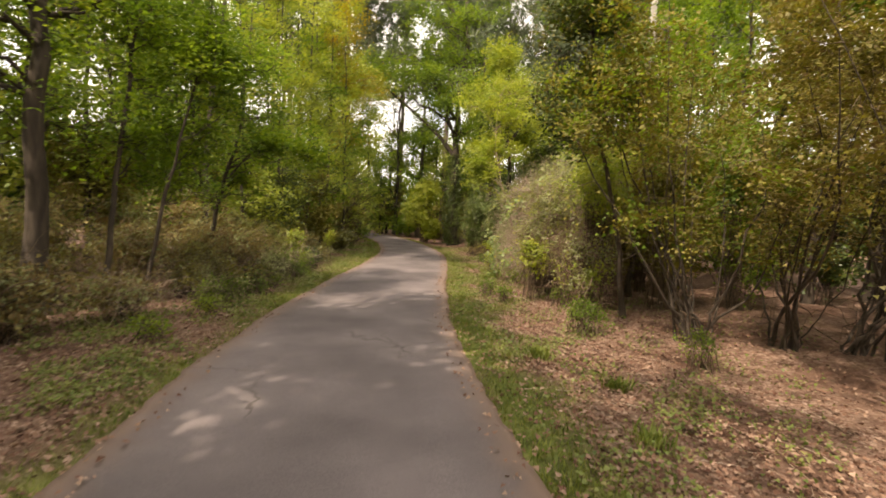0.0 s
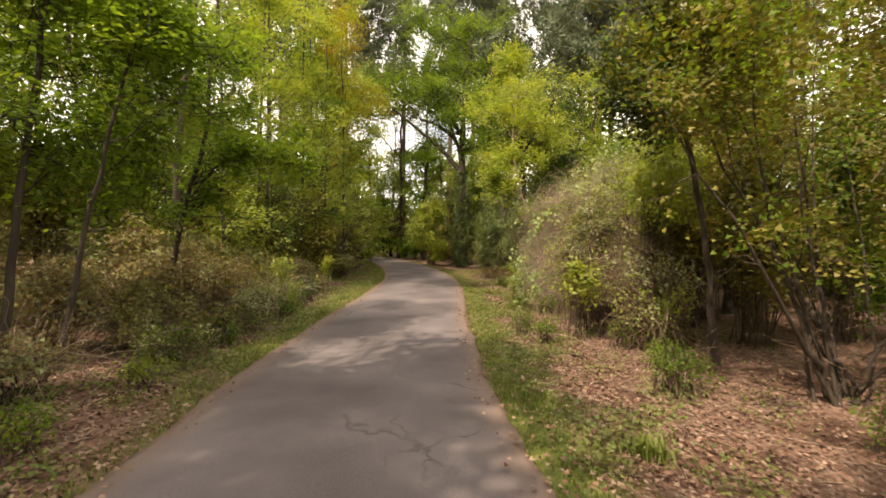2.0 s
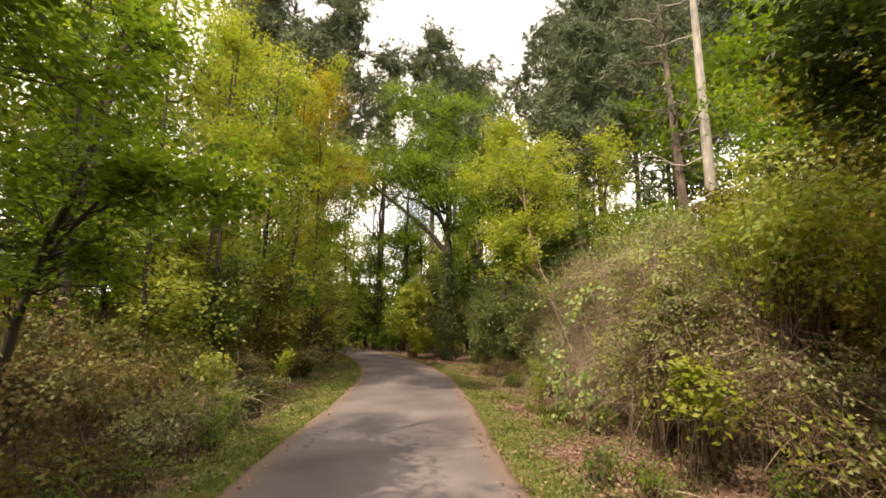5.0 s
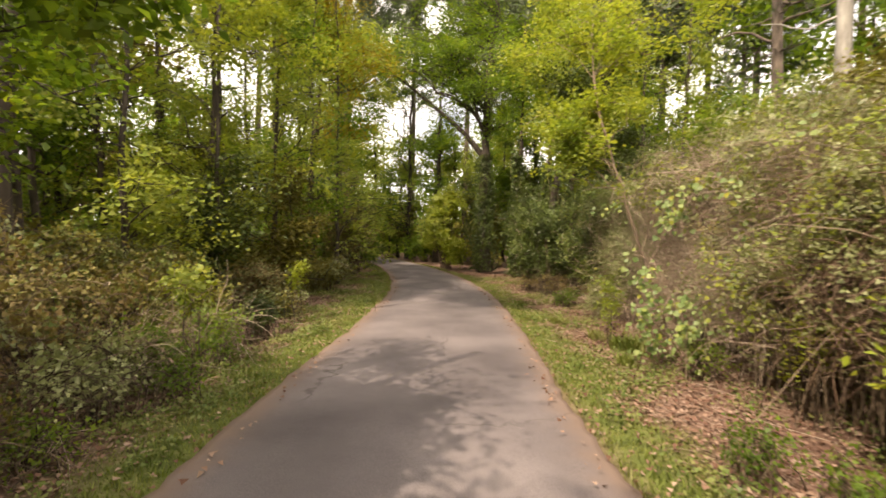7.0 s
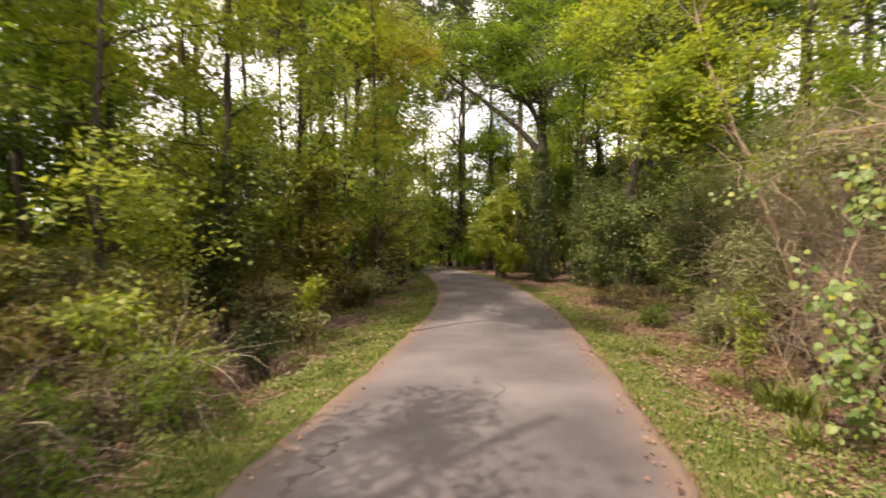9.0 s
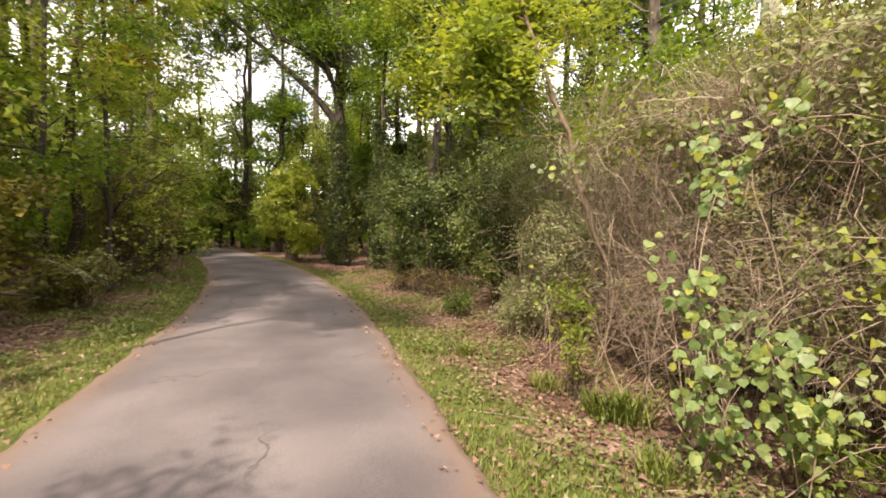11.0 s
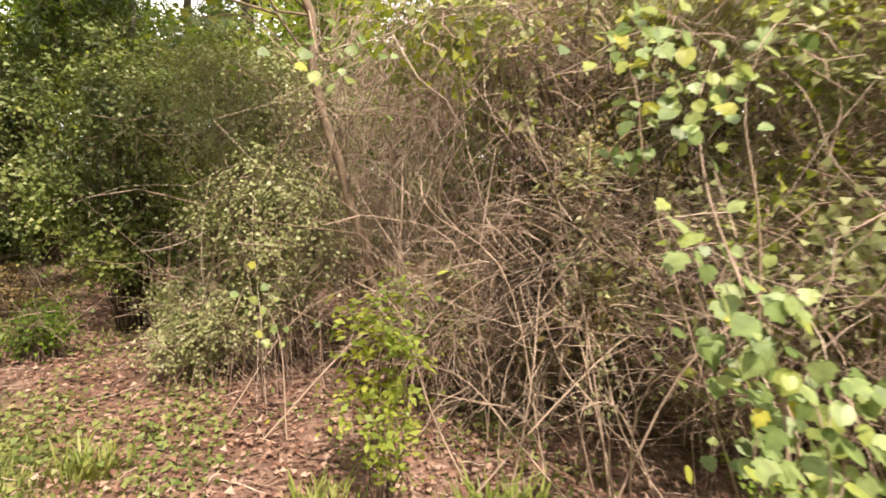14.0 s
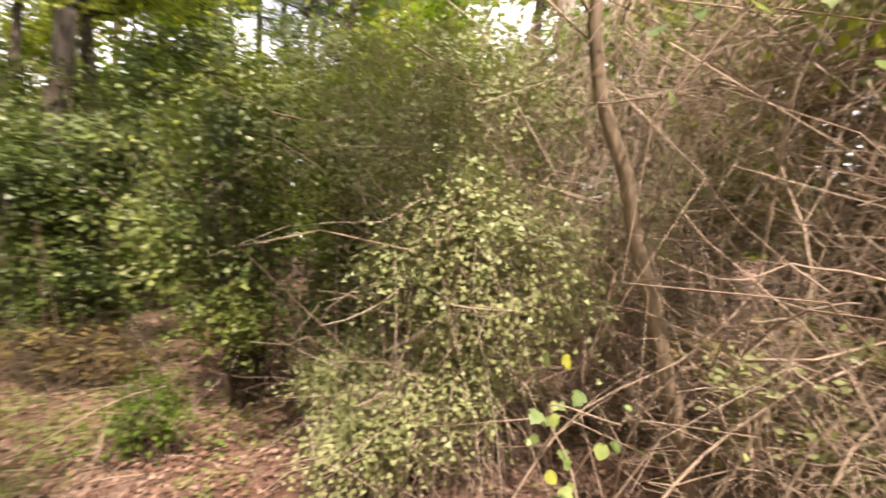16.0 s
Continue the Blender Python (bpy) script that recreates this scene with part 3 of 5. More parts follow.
# ---- shrubs and thickets ----
def thicket(base, blobs, label, leaf_m, seed, canes=200, dead=0, leaves=8000, leaf=0.035, cane_r=0.006, name="shrub", category="shrub",
            group="", cane_m=M_TWIG_DARK, dead_m=M_TWIG, spread=0.07, arch=0.35, stems=5, stem_r=0.010, aspect=0.5, up=0.45, second=None, tri=False, forks=1, rooting=0.13, shell=0.35, dead_r=1.0):
    """Canes rise from the ground under the blobs and arch outwards through them; leaves sit along their outer halves.
    dead: leafless tan twigs tangled through the outer shell. second: (material, count, size) of a further sort of leaf."""
    rng = np.random.default_rng(seed)
    share = np.array([b[6] for b in blobs], float)
    share /= share.sum()
    foot = np.array(base, float)
    paths, big, tips = [], [], []
    ragged = []
    for b in blobs:
        for k in range(7):
            f = rng.uniform(0.28, 0.58)
            c = np.array(b[:3]) + in_ball(rng, 1, 0.4)[0] * np.array(b[3:6]) * (1.08 - f)
            ragged.append((*c, *(np.array(b[3:6]) * f), b[6]))
    blobs = ragged
    share = np.array([b[6] for b in blobs], float)
    share /= share.sum()
    for k in range(canes):
        b = blobs[rng.choice(len(blobs), p=share)]
        c, r = np.array(b[:3]), np.array(b[3:6])
        goal = c + in_ball(rng, 1, 0.35)[0] * r
        sx, sy = (c[:2] + rng.normal(0, 0.25, 2) * r[:2]) if rooting == 0 else foot[:2] + rng.normal(0, rooting, 2)
        sz = ground_z(sx, sy) - 0.03
        goal[2] = max(goal[2], sz + 0.12)
        mid = np.array([sx, sy, 0]) * 0.4 + goal * 0.6
        mid[2] = max(goal[2], sz + 0.2) + arch * r[2] * rng.uniform(-0.3, 0.8)
        line = smooth_line([(sx, sy, sz), mid, goal], 6)
        line[1:] += rng.normal(0, 0.03, (5, 3))
        paths.append((line, np.linspace(cane_r, cane_r * 0.35, 6)))
        tips.append(line[2:])
        for s in range(forks):
            o = line[rng.integers(2, 6)]
            e = o + rng.normal(0, 0.22, 3) * np.minimum(r, 1.2)
            e[2] = max(e[2], ground_z(e[0], e[1]) + 0.05)
            sub = bent(o, e, 4, rng, 0.5)
            paths.append((sub, np.linspace(cane_r * 0.5, cane_r * 0.2, 4)))
            tips.append(sub[1:])
    for k in range(stems):
        b = blobs[rng.choice(len(blobs), p=share)]
        sx, sy = foot[:2] + rng.normal(0, 0.12, 2)
        goal = np.array(b[:3]) + in_ball(rng, 1)[0] * np.array(b[3:6]) * 0.6
        lim = bent((sx, sy, ground_z(sx, sy) - 0.05), goal, 9, rng, 0.45, 0.4)
        big.append((lim, np.linspace(stem_r, stem_r * 0.3, 9)))
    top = thing(name, label, category, group)
    top.location = foot
    v, q = tubes(paths, 3)
    tagged(quad_object("cane_tangle", v - foot, q, cane_m, top), kind="stuff")
    if big:
        for l in big:
            v, q = tubes([l], 5)
            quad_object("stem", v - foot, q, M_BARK, top, True)
    if dead:
        dp = []
        for k in range(dead):
            b = blobs[rng.choice(len(blobs), p=share)]
            c, r = np.array(b[:3]), np.array(b[3:6])
            p = c + in_ball(rng, 1, 0.3)[0] * r
            d = rng.normal(0, 1, 3) * np.array([1, 1, 0.8])
            d /= np.linalg.norm(d)
            n = rng.integers(3, 6)
            step = rng.uniform(0.07, 0.22)
            pts = [p]
            for s in range(n):
                d = d + rng.normal(0, 0.28, 3) - np.array([0, 0, 0.07])
                d /= np.linalg.norm(d)
                nx = pts[-1] + d * step
                nx[2] = max(nx[2], ground_z(nx[0], nx[1]) + 0.015)
                pts.append(nx)
            thick = (rng.gamma(1.6, 0.0010) + 0.0009) * dead_r
            dp.append((np.array(pts), np.linspace(thick, thick * 0.4, n + 1)))
        v, q = tubes(dp, 3)
        tagged(quad_object("dead_twig_tangle", v - foot, q, dead_m, top), kind="stuff")
    tips = np.concatenate(tips)
    per = rng.gamma(0.6, 1.0, len(tips))
    per /= per.sum()
    for i, (mat_, cnt, sz_) in enumerate([(leaf_m, leaves, leaf)] + ([second] if second else [])):
        if not cnt:
            continue
        outer = int(cnt * shell)
        n_c = max(4, outer // 22)
        pick = rng.choice(len(blobs), n_c, p=share)
        ball = np.array([b[:6] for b in blobs])[pick]
        way = rng.normal(0, 1, (n_c, 3)) + np.array([0, 0, 0.35])
        way /= np.linalg.norm(way, axis=1, keepdims=True)
        cen = ball[:, :3] + way * ball[:, 3:] * rng.uniform(0.7, 1.12, (n_c, 1))
        w_c = rng.gamma(1.2, 1.0, n_c)
        away = tips - tips.mean(0)
        away /= np.linalg.norm(away, axis=1, keepdims=True) + 1e-9
        p1, f1 = sprays(tips, cnt - outer, spread, rng, per, out=away)
        p2, f2 = sprays(cen, outer, spread * 1.25, rng, w_c / w_c.sum(), out=way)
        pos, face = np.concatenate([p1, p2]), np.concatenate([f1, f2])
        pos[:, 2] = np.maximum(pos[:, 2], ground_z(pos[:, 0], pos[:, 1]) + 0.03)
        v, q = (leaf_tris if tri else leaf_quads)(pos, sz_, rng, aspect, up, face=face)
        tagged(quad_object("foliage", v - foot, q, mat_, top), kind="stuff")
    return top


# right of the path: thin-stemmed shrub trees over bare leaf litter
def fan_tree(x, y, blobs, label, leaf_m, seed, stems, leaves, leaf, second=None):
    rng = np.random.default_rng(seed)
    z0 = float(ground_z(x, y))
    foot = np.array([x, y, z0])
    wood, fine, tips = [], [], []
    share = np.array([b[6] for b in blobs], float)
    share /= share.sum()
    for k in range(stems):
        b = blobs[rng.choice(len(blobs), p=share)]
        goal = np.array(b[:3]) + in_ball(rng, 1, 0.6)[0] * np.array(b[3:6])
        s = foot + np.array([*rng.normal(0, 0.10, 2), -0.06])
        mid = s * 0.5 + goal * 0.5 + rng.normal(0, 0.22, 3)
        line = smooth_line([s, s * 0.8 + mid * 0.2 + np.array([*rng.normal(0, 0.05, 2), 0.12]), mid, goal], 13)
        line[2:] += rng.normal(0, 0.025, (11, 3))
        r = rng.uniform(0.012, 0.033)
        wood.append((line, np.linspace(r * 1.2, 0.005, 13)))
        for j in range(7):
            o = line[rng.integers(4, 13)]
            e = o + in_ball(rng, 1, 0.4)[0] * np.array([0.9, 0.9, 0.6])
            sub = bent(o, e, 5, rng, 0.7)
            fine.append((sub, np.linspace(0.007, 0.002, 5)))
            if sub[4][2] > 1.1:
                tips += [sub[2], sub[3], sub[4]]
    for k in range(stems * 8):
        b = blobs[rng.choice(len(blobs), p=share)]
        o = np.array(b[:3]) + in_ball(rng, 1, 0.8)[0] * np.array(b[3:6])
        e = o + in_ball(rng, 1, 0.3)[0] * np.array([0.8, 0.8, 0.5])
        sub = bent(o, e, 6, rng, 0.6)
        fine.append((sub, np.linspace(0.006, 0.002, 6)))
        tips += list(sub[1:])
    top = thing("shrub_tree", label, "shrub", "thin-stemmed shrub trees")
    top.location = foot
    for l in wood:
        v, q = tubes([l], 6)
        quad_object("stem", v - foot, q, M_BARK, top, True)
    v, q = tubes(fine, 3)
    tagged(quad_object("twig_tangle", v - foot, q, M_TWIG_DARK, top), kind="stuff")
    tips = np.array(tips)
    per = rng.gamma(0.7, 1.0, len(tips))
    per /= per.sum()
    for mat_, cnt, sz_ in [(leaf_m, leaves, leaf)] + ([second] if second else []):
        pos, face = sprays(tips, cnt, 0.16, rng, per)
        v, q = leaf_tris(pos, sz_, rng, 0.5, 0.45, face=face)
        tagged(quad_object("foliage", v - foot, q, mat_, top), kind="stuff")
    return top


fan_tree(3.9, 6.9, [(2.6, 6.7, 3.5, 1.3, 1.6, 1.0, 3), (3.6, 8.2, 3.4, 1.5, 1.4, 1.1, 2), (2.6, 7.4, 4.6, 1.3, 1.5, 0.8, 1.5), (3.8, 6.0, 2.4, 1.0, 1.0, 0.7, 1)],
         "multi-stemmed shrub tree with dark olive foliage arching over leaf litter", M_OLIVE, 21, 13, 15000, 0.075, (M_GREEN, 6000, 0.08))
fan_tree(5.1, 6.6, [(4.6, 5.4, 3.6, 1.6, 1.6, 1.1, 2), (5.6, 7.2, 3.2, 1.5, 1.5, 1.1, 2), (4.8, 6.0, 2.3, 1.4, 1.2, 0.6, 1)],
         "thin-stemmed shrub tree tangled with dry vines in the shade", M_OLIVE, 22, 12, 15000, 0.07, (M_BROWNLEAF, 8000, 0.065))
fan_tree(6.0, 6.4, [(6.2, 4.8, 3.4, 1.6, 1.6, 1.2, 2), (7.2, 6.6, 3.0, 1.6, 1.6, 1.3, 2), (6.4, 5.4, 2.2, 1.3, 1.3, 0.6, 1)],
         "thin-stemmed shrub tree tangled with dry vines in the shade", M_OLIVE, 23, 12, 15000, 0.075, (M_BROWNLEAF, 8000, 0.065))
fan_tree(4.6, 3.4, [(4.2, 3.2, 4.2, 1.6, 1.8, 1.0, 2), (5.6, 2.6, 3.6, 1.6, 1.8, 1.2, 2)],
         "multi-stemmed shrub tree with dark olive foliage arching over leaf litter", M_OLIVE, 24, 9, 14000, 0.075, (M_BROWNLEAF, 6000, 0.065))
# dark evergreen clump hanging in the first shrub tree
tree([(3.3, 8.1, -0.1), (2.9, 7.7, 1.8), (2.3, 7.3, 3.4), (2.2, 7.3, 5.2)], 0.05, [(2.2, 7.2, 3.5, 0.8, 0.9, 0.8, 3), (2.2, 7.2, 4.9, 1.0, 1.0, 0.7, 1)],
     "slim young evergreen tree with a dense dark crown", M_DARK_SHADED, 31, 13000, 0.075, 20, 7, spread=0.15)

# bramble bank along the right verge
thicket((2.7, 9.6, 0), [(2.6, 9.1, 0.75, 0.95, 1.1, 0.7, 2), (2.9, 10.5, 1.05, 1.1, 1.1, 1.0, 3), (2.6, 11.0, 1.9, 0.6, 0.7, 0.4, 1)],
        "sprawling bramble thicket of brown canes with dusty green leaves", M_GREY, 41, 130, 2200, 6500, 0.065, tri=True, shell=0.6, name="bramble_thicket", category="bramble",
        rooting=0, group="brambles along the verge", second=(M_LIME, 2600, 0.07), cane_m=M_TWIG_DARK, dead_m=M_CANE, dead_r=1.5, spread=0.10, cane_r=0.007)
thicket((2.8, 12.0, 0), [(2.6, 12.0, 1.0, 0.95, 1.1, 1.0, 3), (3.0, 12.2, 2.2, 1.0, 1.1, 0.7, 1.6)],
        "tall bramble thicket draped with pale green vine leaves", M_GREY, 42, 60, 4600, 7500, 0.06, tri=True, shell=0.7, name="bramble_thicket", category="bramble",
        rooting=0, group="brambles along the verge", second=(M_LIME, 4000, 0.07), cane_m=M_TWIG, dead_r=0.95, spread=0.10, cane_r=0.004)
thicket((2.5, 11.1, 0), [(2.55, 10.9, 1.9, 0.7, 0.4, 0.5, 2), (2.2, 11.35, 1.3, 0.35, 0.4, 0.5, 1.4), (2.3, 12.2, 2.0, 0.4, 0.6, 0.4, 1)],
        "grey-green bramble sprays over a bank of brown canes", M_GREY, 47, 60, 250, 4200, 0.06, tri=True, shell=0.6, name="bramble_spray", category="bramble",
        rooting=0.25, group="brambles along the verge", second=(M_LIME, 1500, 0.065), stems=0)
thicket((1.95, 9.75, 0), [(1.88, 9.75, 0.95, 0.3, 0.42, 0.3, 2), (2.0, 9.4, 0.75, 0.3, 0.3, 0.3, 1)],
        "bright green leafy shoots before the brambles", M_BRIGHT, 48, 26, 0, 750, 0.075, shell=0.2, name="leafy_shoots", category="shrub", rooting=0.12, stems=3, stem_r=0.006, cane_r=0.004, spread=0.09)
thicket((2.9, 14.0, 0), [(2.9, 13.8, 1.0, 1.1, 1.1, 1.3, 3), (3.1, 13.8, 2.3, 1.15, 1.25, 0.7, 1.2), (3.6, 15.0, 1.2, 1.0, 1.0, 1.4, 1.4)],
        "dense thicket of leafless tan canes and hanging dry vines", M_GREY, 43, 60, 5200, 9000, 0.045, shell=0.5, name="bramble_thicket", category="bramble",
        rooting=0, group="brambles along the verge", second=(M_BROWNLEAF, 5000, 0.045), cane_r=0.0045, dead_r=1.05)
thicket((2.45, 15.9, 0), [(2.35, 15.7, 1.0, 0.75, 0.8, 0.8, 3), (2.5, 16.0, 2.0, 0.85, 0.95, 0.85, 2.5), (2.1, 15.9, 0.42, 0.6, 0.75, 0.38, 2)],
        "privet shrub with many small grey-green leaves on fine twigs", M_GREY, 44, 260, 900, 40000, 0.042, shell=0.75, tri=True, name="privet_shrub", category="shrub",
        cane_r=0.003, spread=0.085, cane_m=M_TWIG, rooting=0.3)
thicket((3.2, 10.0, 0), [(3.4, 9.4, 2.6, 1.1, 1.3, 0.8, 2), (3.9, 11.0, 2.6, 1.2, 1.4, 1.0, 2)],
        "vine-covered shrub rising behind brambles with bright green leaves", M_LIME, 45, 140, 200, 11000, 0.085, tri=True, spread=0.1)
thicket((3.4, 13.4, 0), [(2.6, 12.9, 2.55, 0.6, 0.8, 0.4, 1.4), (2.1, 14.1, 2.3, 0.5, 0.5, 0.35, 0.7), (3.4, 13.4, 2.9, 0.9, 1.2, 0.6, 2), (3.6, 12.2, 3.0, 1.0, 1.0, 0.6, 2), (4.2, 14.6, 3.3, 0.9, 1.2, 0.7, 1.5)],
        "green creeper spilling over the top of the thicket", M_LIME, 46, 100, 900, 3000, 0.08, tri=True, name="creeper", category="creeper", second=(M_GREY, 5500, 0.075), spread=0.1)
for i, (x, y, h, mm) in enumerate([(5.0, 11.4, 4.2, M_OLIVE), (5.0, 13.4, 4.4, M_OLIVE), (5.0, 15.4, 4.8, M_GREEN), (4.4, 9.0, 4.2, M_OLIVE), (6.2, 9.6, 5.0, M_GREEN), (6.4, 12.6, 5.5, M_DARK_SHADED), (6.3, 14.8, 5.5, M_OLIVE)]):
    thicket((x, y, 0), [(x, y, h * 0.62, 1.2, 1.2, h * 0.34, 2), (x, y, h * 0.28, 1.1, 1.1, h * 0.24, 1)], "dense tall shrub behind the bramble bank", mm, 470 + i, 80, 120, 10500, 0.105, tri=True,
            group="tall shrubs behind the brambles", spread=0.12)
# evergreen shrubs past the brambles; from y 19 on, shade is in the leaf colour
for i, (x, y, h, w) in enumerate([(2.65, 18.1, 3.5, 1.35), (2.15, 20.4, 3.4, 1.2), (4.5, 18.6, 4.6, 1.6), (2.2, 22.6, 3.8, 1.2), (2.0, 25.2, 4.0, 1.3), (4.4, 22.0, 5.2, 1.8), (4.6, 25.0, 5.6, 1.8), (6.6, 20.4, 5.6, 1.9), (3.5, 17.2, 3.0, 1.0), (6.8, 17.6, 5.0, 1.8), (1.75, 19.9, 2.7, 0.75), (1.45, 20.9, 3.0, 0.7)]):
    thicket((x, y, 0), [(x, y, h * 0.62, w, w, h * 0.34, 3), (x - 0.3 * math.cos(2.3 * i), y - 0.5 * math.sin(3.1 * i), h * (0.28 + 0.06 * math.sin(4.7 * i)), w * 0.75, w * 0.75, h * 0.22, 1.4)],
            "dark evergreen shrub with fine glossy leaves, open beneath", M_DARK_LIT if y < 19 else M_DARK_SHADED, 50 + i, 80, 60, 13000, 0.07, tri=True, second=(M_GREY if y < 19 else M_DARK_SHADED, 2500, 0.06), cane_r=0.008, spread=0.1, shell=0.5, group="dark evergreen shrubs", stems=8)


for i, (x, y, h, w) in enumerate([(2.0, 19.6, 0.5, 0.6), (2.2, 21.4, 0.6, 0.7), (1.75, 19.8, 0.6, 0.5), (1.5, 20.7, 0.6, 0.5)]):
    thicket((x, y, 0), [(x, y, h * 0.5, w, w, h * 0.5, 1)], "low tangle of brown brushwood under evergreen shrubs", M_BROWNLEAF, 58 + 7 * i, 30, 260, 1800, 0.05, name="brushwood", category="brushwood", tri=True,
            group="brushwood under the shrubs", stems=0, rooting=0.3, dead_m=M_TWIG_DARK)


# ---- trees on the right ----
tree([(2.62, 14.5, -0.12), (2.42, 14.6, 0.5), (2.3, 14.68, 1.0), (2.15, 14.74, 1.5), (2.03, 14.84, 2.05), (1.88, 14.8, 2.55), (1.7, 15.1, 3.3), (1.6, 15.6, 4.6), (1.8, 16.4, 6.0)], 0.042,
     [(0.75, 15.5, 3.25, 0.55, 0.6, 0.55, 1.5), (0.3, 16.5, 3.0, 0.4, 0.5, 0.4, 0.7), (1.0, 15.5, 2.5, 0.45, 0.5, 0.3, 0.5), (1.4, 16.8, 3.9, 0.8, 0.9, 0.6, 1.0), (2.1, 15.7, 4.2, 0.8, 0.8, 0.6, 1.2),
      (1.3, 18.2, 5.8, 1.1, 1.1, 0.8, 1.4), (2.4, 18.2, 6.8, 1.2, 1.2, 0.9, 1.2), (2.9, 15.6, 5.0, 1.1, 1.2, 0.7, 1.0), (1.7, 16.2, 5.8, 1.2, 1.3, 0.8, 1.2), (3.6, 16.9, 5.8, 1.2, 1.2, 0.8, 0.8)],
     "slender leaning tree with yellow-green leaves over the verge", M_LIME, 61, 10500, 0.09, 36, 6, M_BARK_LIGHT, 0.17, 0.35)
tree([(3.2, 23.2, -0.1), (3.1, 23.2, 4), (2.9, 23.1, 8), (2.8, 23.2, 11)], 0.14, [(2.4, 22.8, 9.4, 1.3, 1.3, 1.5, 1), (3.4, 23.2, 7.6, 1.6, 1.6, 1.3, 1), (1.6, 22.4, 7.0, 1.5, 1.5, 1.2, 1), (2.6, 22.4, 5.6, 1.7, 1.5, 1.0, 0.7), (4.4, 22.6, 6.0, 1.4, 1.4, 1.2, 0.8)],
     "broadleaf tree with sunlit yellow-green crown", M_LIME, 62, 15000, 0.16, 40, 7, spread=0.3, tri=True)
tree([(1.75, 20.45, -0.1), (1.75, 20.4, 1.6), (1.9, 20.3, 3.3), (2.25, 20.35, 4.2), (2.55, 20.4, 4.9), (3.0, 20.5, 5.6), (3.7, 20.6, 6.6), (4.2, 20.7, 7.6)], 0.12, [(4.2, 20.6, 7.6, 1.2, 1.2, 0.8, 1), (2.2, 20.2, 6.2, 1.0, 1.0, 0.6, 0.6), (3.4, 21.2, 6.6, 1.0, 1.0, 0.7, 0.6)],
     "crooked tree with a bent dark limb and thin crown", M_DARK_SHADED, 63, 5000, 0.12, 14, 7, r_top=0.42, tri=True)
# the great ivy-wrapped tree with a limb across the path
big = tree([(0.55, 29.9, -0.1), (0.5, 29.9, 3), (0.45, 29.9, 6.4), (0.7, 29.9, 10.5), (0.8, 30, 15.5)], 0.30,
           [(0.8, 30, 14.2, 3.0, 3.0, 2.0, 2), (-2.4, 30.5, 12.6, 2.4, 2.2, 1.8, 2), (3.2, 30, 11.4, 2.2, 2.2, 1.8, 1.5), (-5.0, 30.6, 10.6, 2.2, 2.0, 1.6, 2), (-0.8, 29.6, 9.4, 1.8, 1.8, 1.4, 1), (2.2, 29.0, 7.6, 1.8, 1.6, 1.2, 1), (-3.4, 30.0, 15.0, 1.8, 1.8, 1.2, 1)],
           "large old tree with ivy-clad trunk and limb arching over the path", M_GREEN, 64, 34000, 0.16, 56, 6, spread=0.45, tri=True, r_top=0.3,
           extra_limbs=[([(0.45, 29.9, 5.6), (-0.6, 30.1, 6.9), (-2.0, 30.4, 8.2), (-4.4, 30.6, 10.2), (-6.0, 30.6, 11.6)], 0.17, 0.03),
                        ([(0.5, 29.9, 6.4), (-0.3, 29.4, 8.5), (-1.4, 29.0, 10.6)], 0.12, 0.03)])
for i, (x, y, h, r) in enumerate([(0.45, 29.9, 5.8, 0.75), (1.7, 26.8, 5.2, 0.45), (2.7, 25.6, 4.6, 0.5)]):
    rng = np.random.default_rng(70 + i)
    zz = rng.uniform(0.0, h, 13000)
    aa = rng.uniform(0, 6.28, 13000)
    rr = (r * (1.15 - 0.55 * zz / h) * (0.75 + 0.25 * np.sin(aa * 3 + zz * 2.1)) * rng.uniform(0.45, 1.05, 13000))
    pos = np.stack([np.cos(aa) * rr, np.sin(aa) * rr, zz], 1)
    v, q = leaf_tris(pos, 0.09, rng, 0.8, 0.3, 0.6)
    ivy = thing("ivy", "dark ivy wrapped thickly round a tree trunk", "ivy", "ivy on trunks")
    ivy.location = (x, y, 0)
    tagged(quad_object("foliage", v, q, M_DARK_SHADED, ivy), kind="stuff")
    lines = [smooth_line([(math.cos(a) * r * 0.5, math.sin(a) * r * 0.5, -0.12), (math.cos(a + 0.6) * r * 0.4, math.sin(a + 0.6) * r * 0.4, h * 0.5),
                          (math.cos(a + 1.4) * r * 0.35, math.sin(a + 1.4) * r * 0.35, h)], 9) for a in rng.uniform(0, 6.28, 6)]
    for l in lines:
        v, q = tubes([(l, np.linspace(0.03, 0.008, 9))], 5)
        quad_object("stem", v, q, M_BARK, ivy)
for i, (x, y, h) in enumerate([(1.7, 26.8, 11), (2.7, 25.6, 10)]):
    tree([(x, y, -0.1), (x + 0.1, y, h * 0.4), (x + 0.2, y, h)], 0.15, [(x + 0.2, y, h * 0.78, 2, 2, h * 0.2, 1)],
         "dark-barked tree with ivy round its lower trunk", M_GREEN, 75 + i, 9000, 0.13, 18, 6, spread=0.35, tri=True)
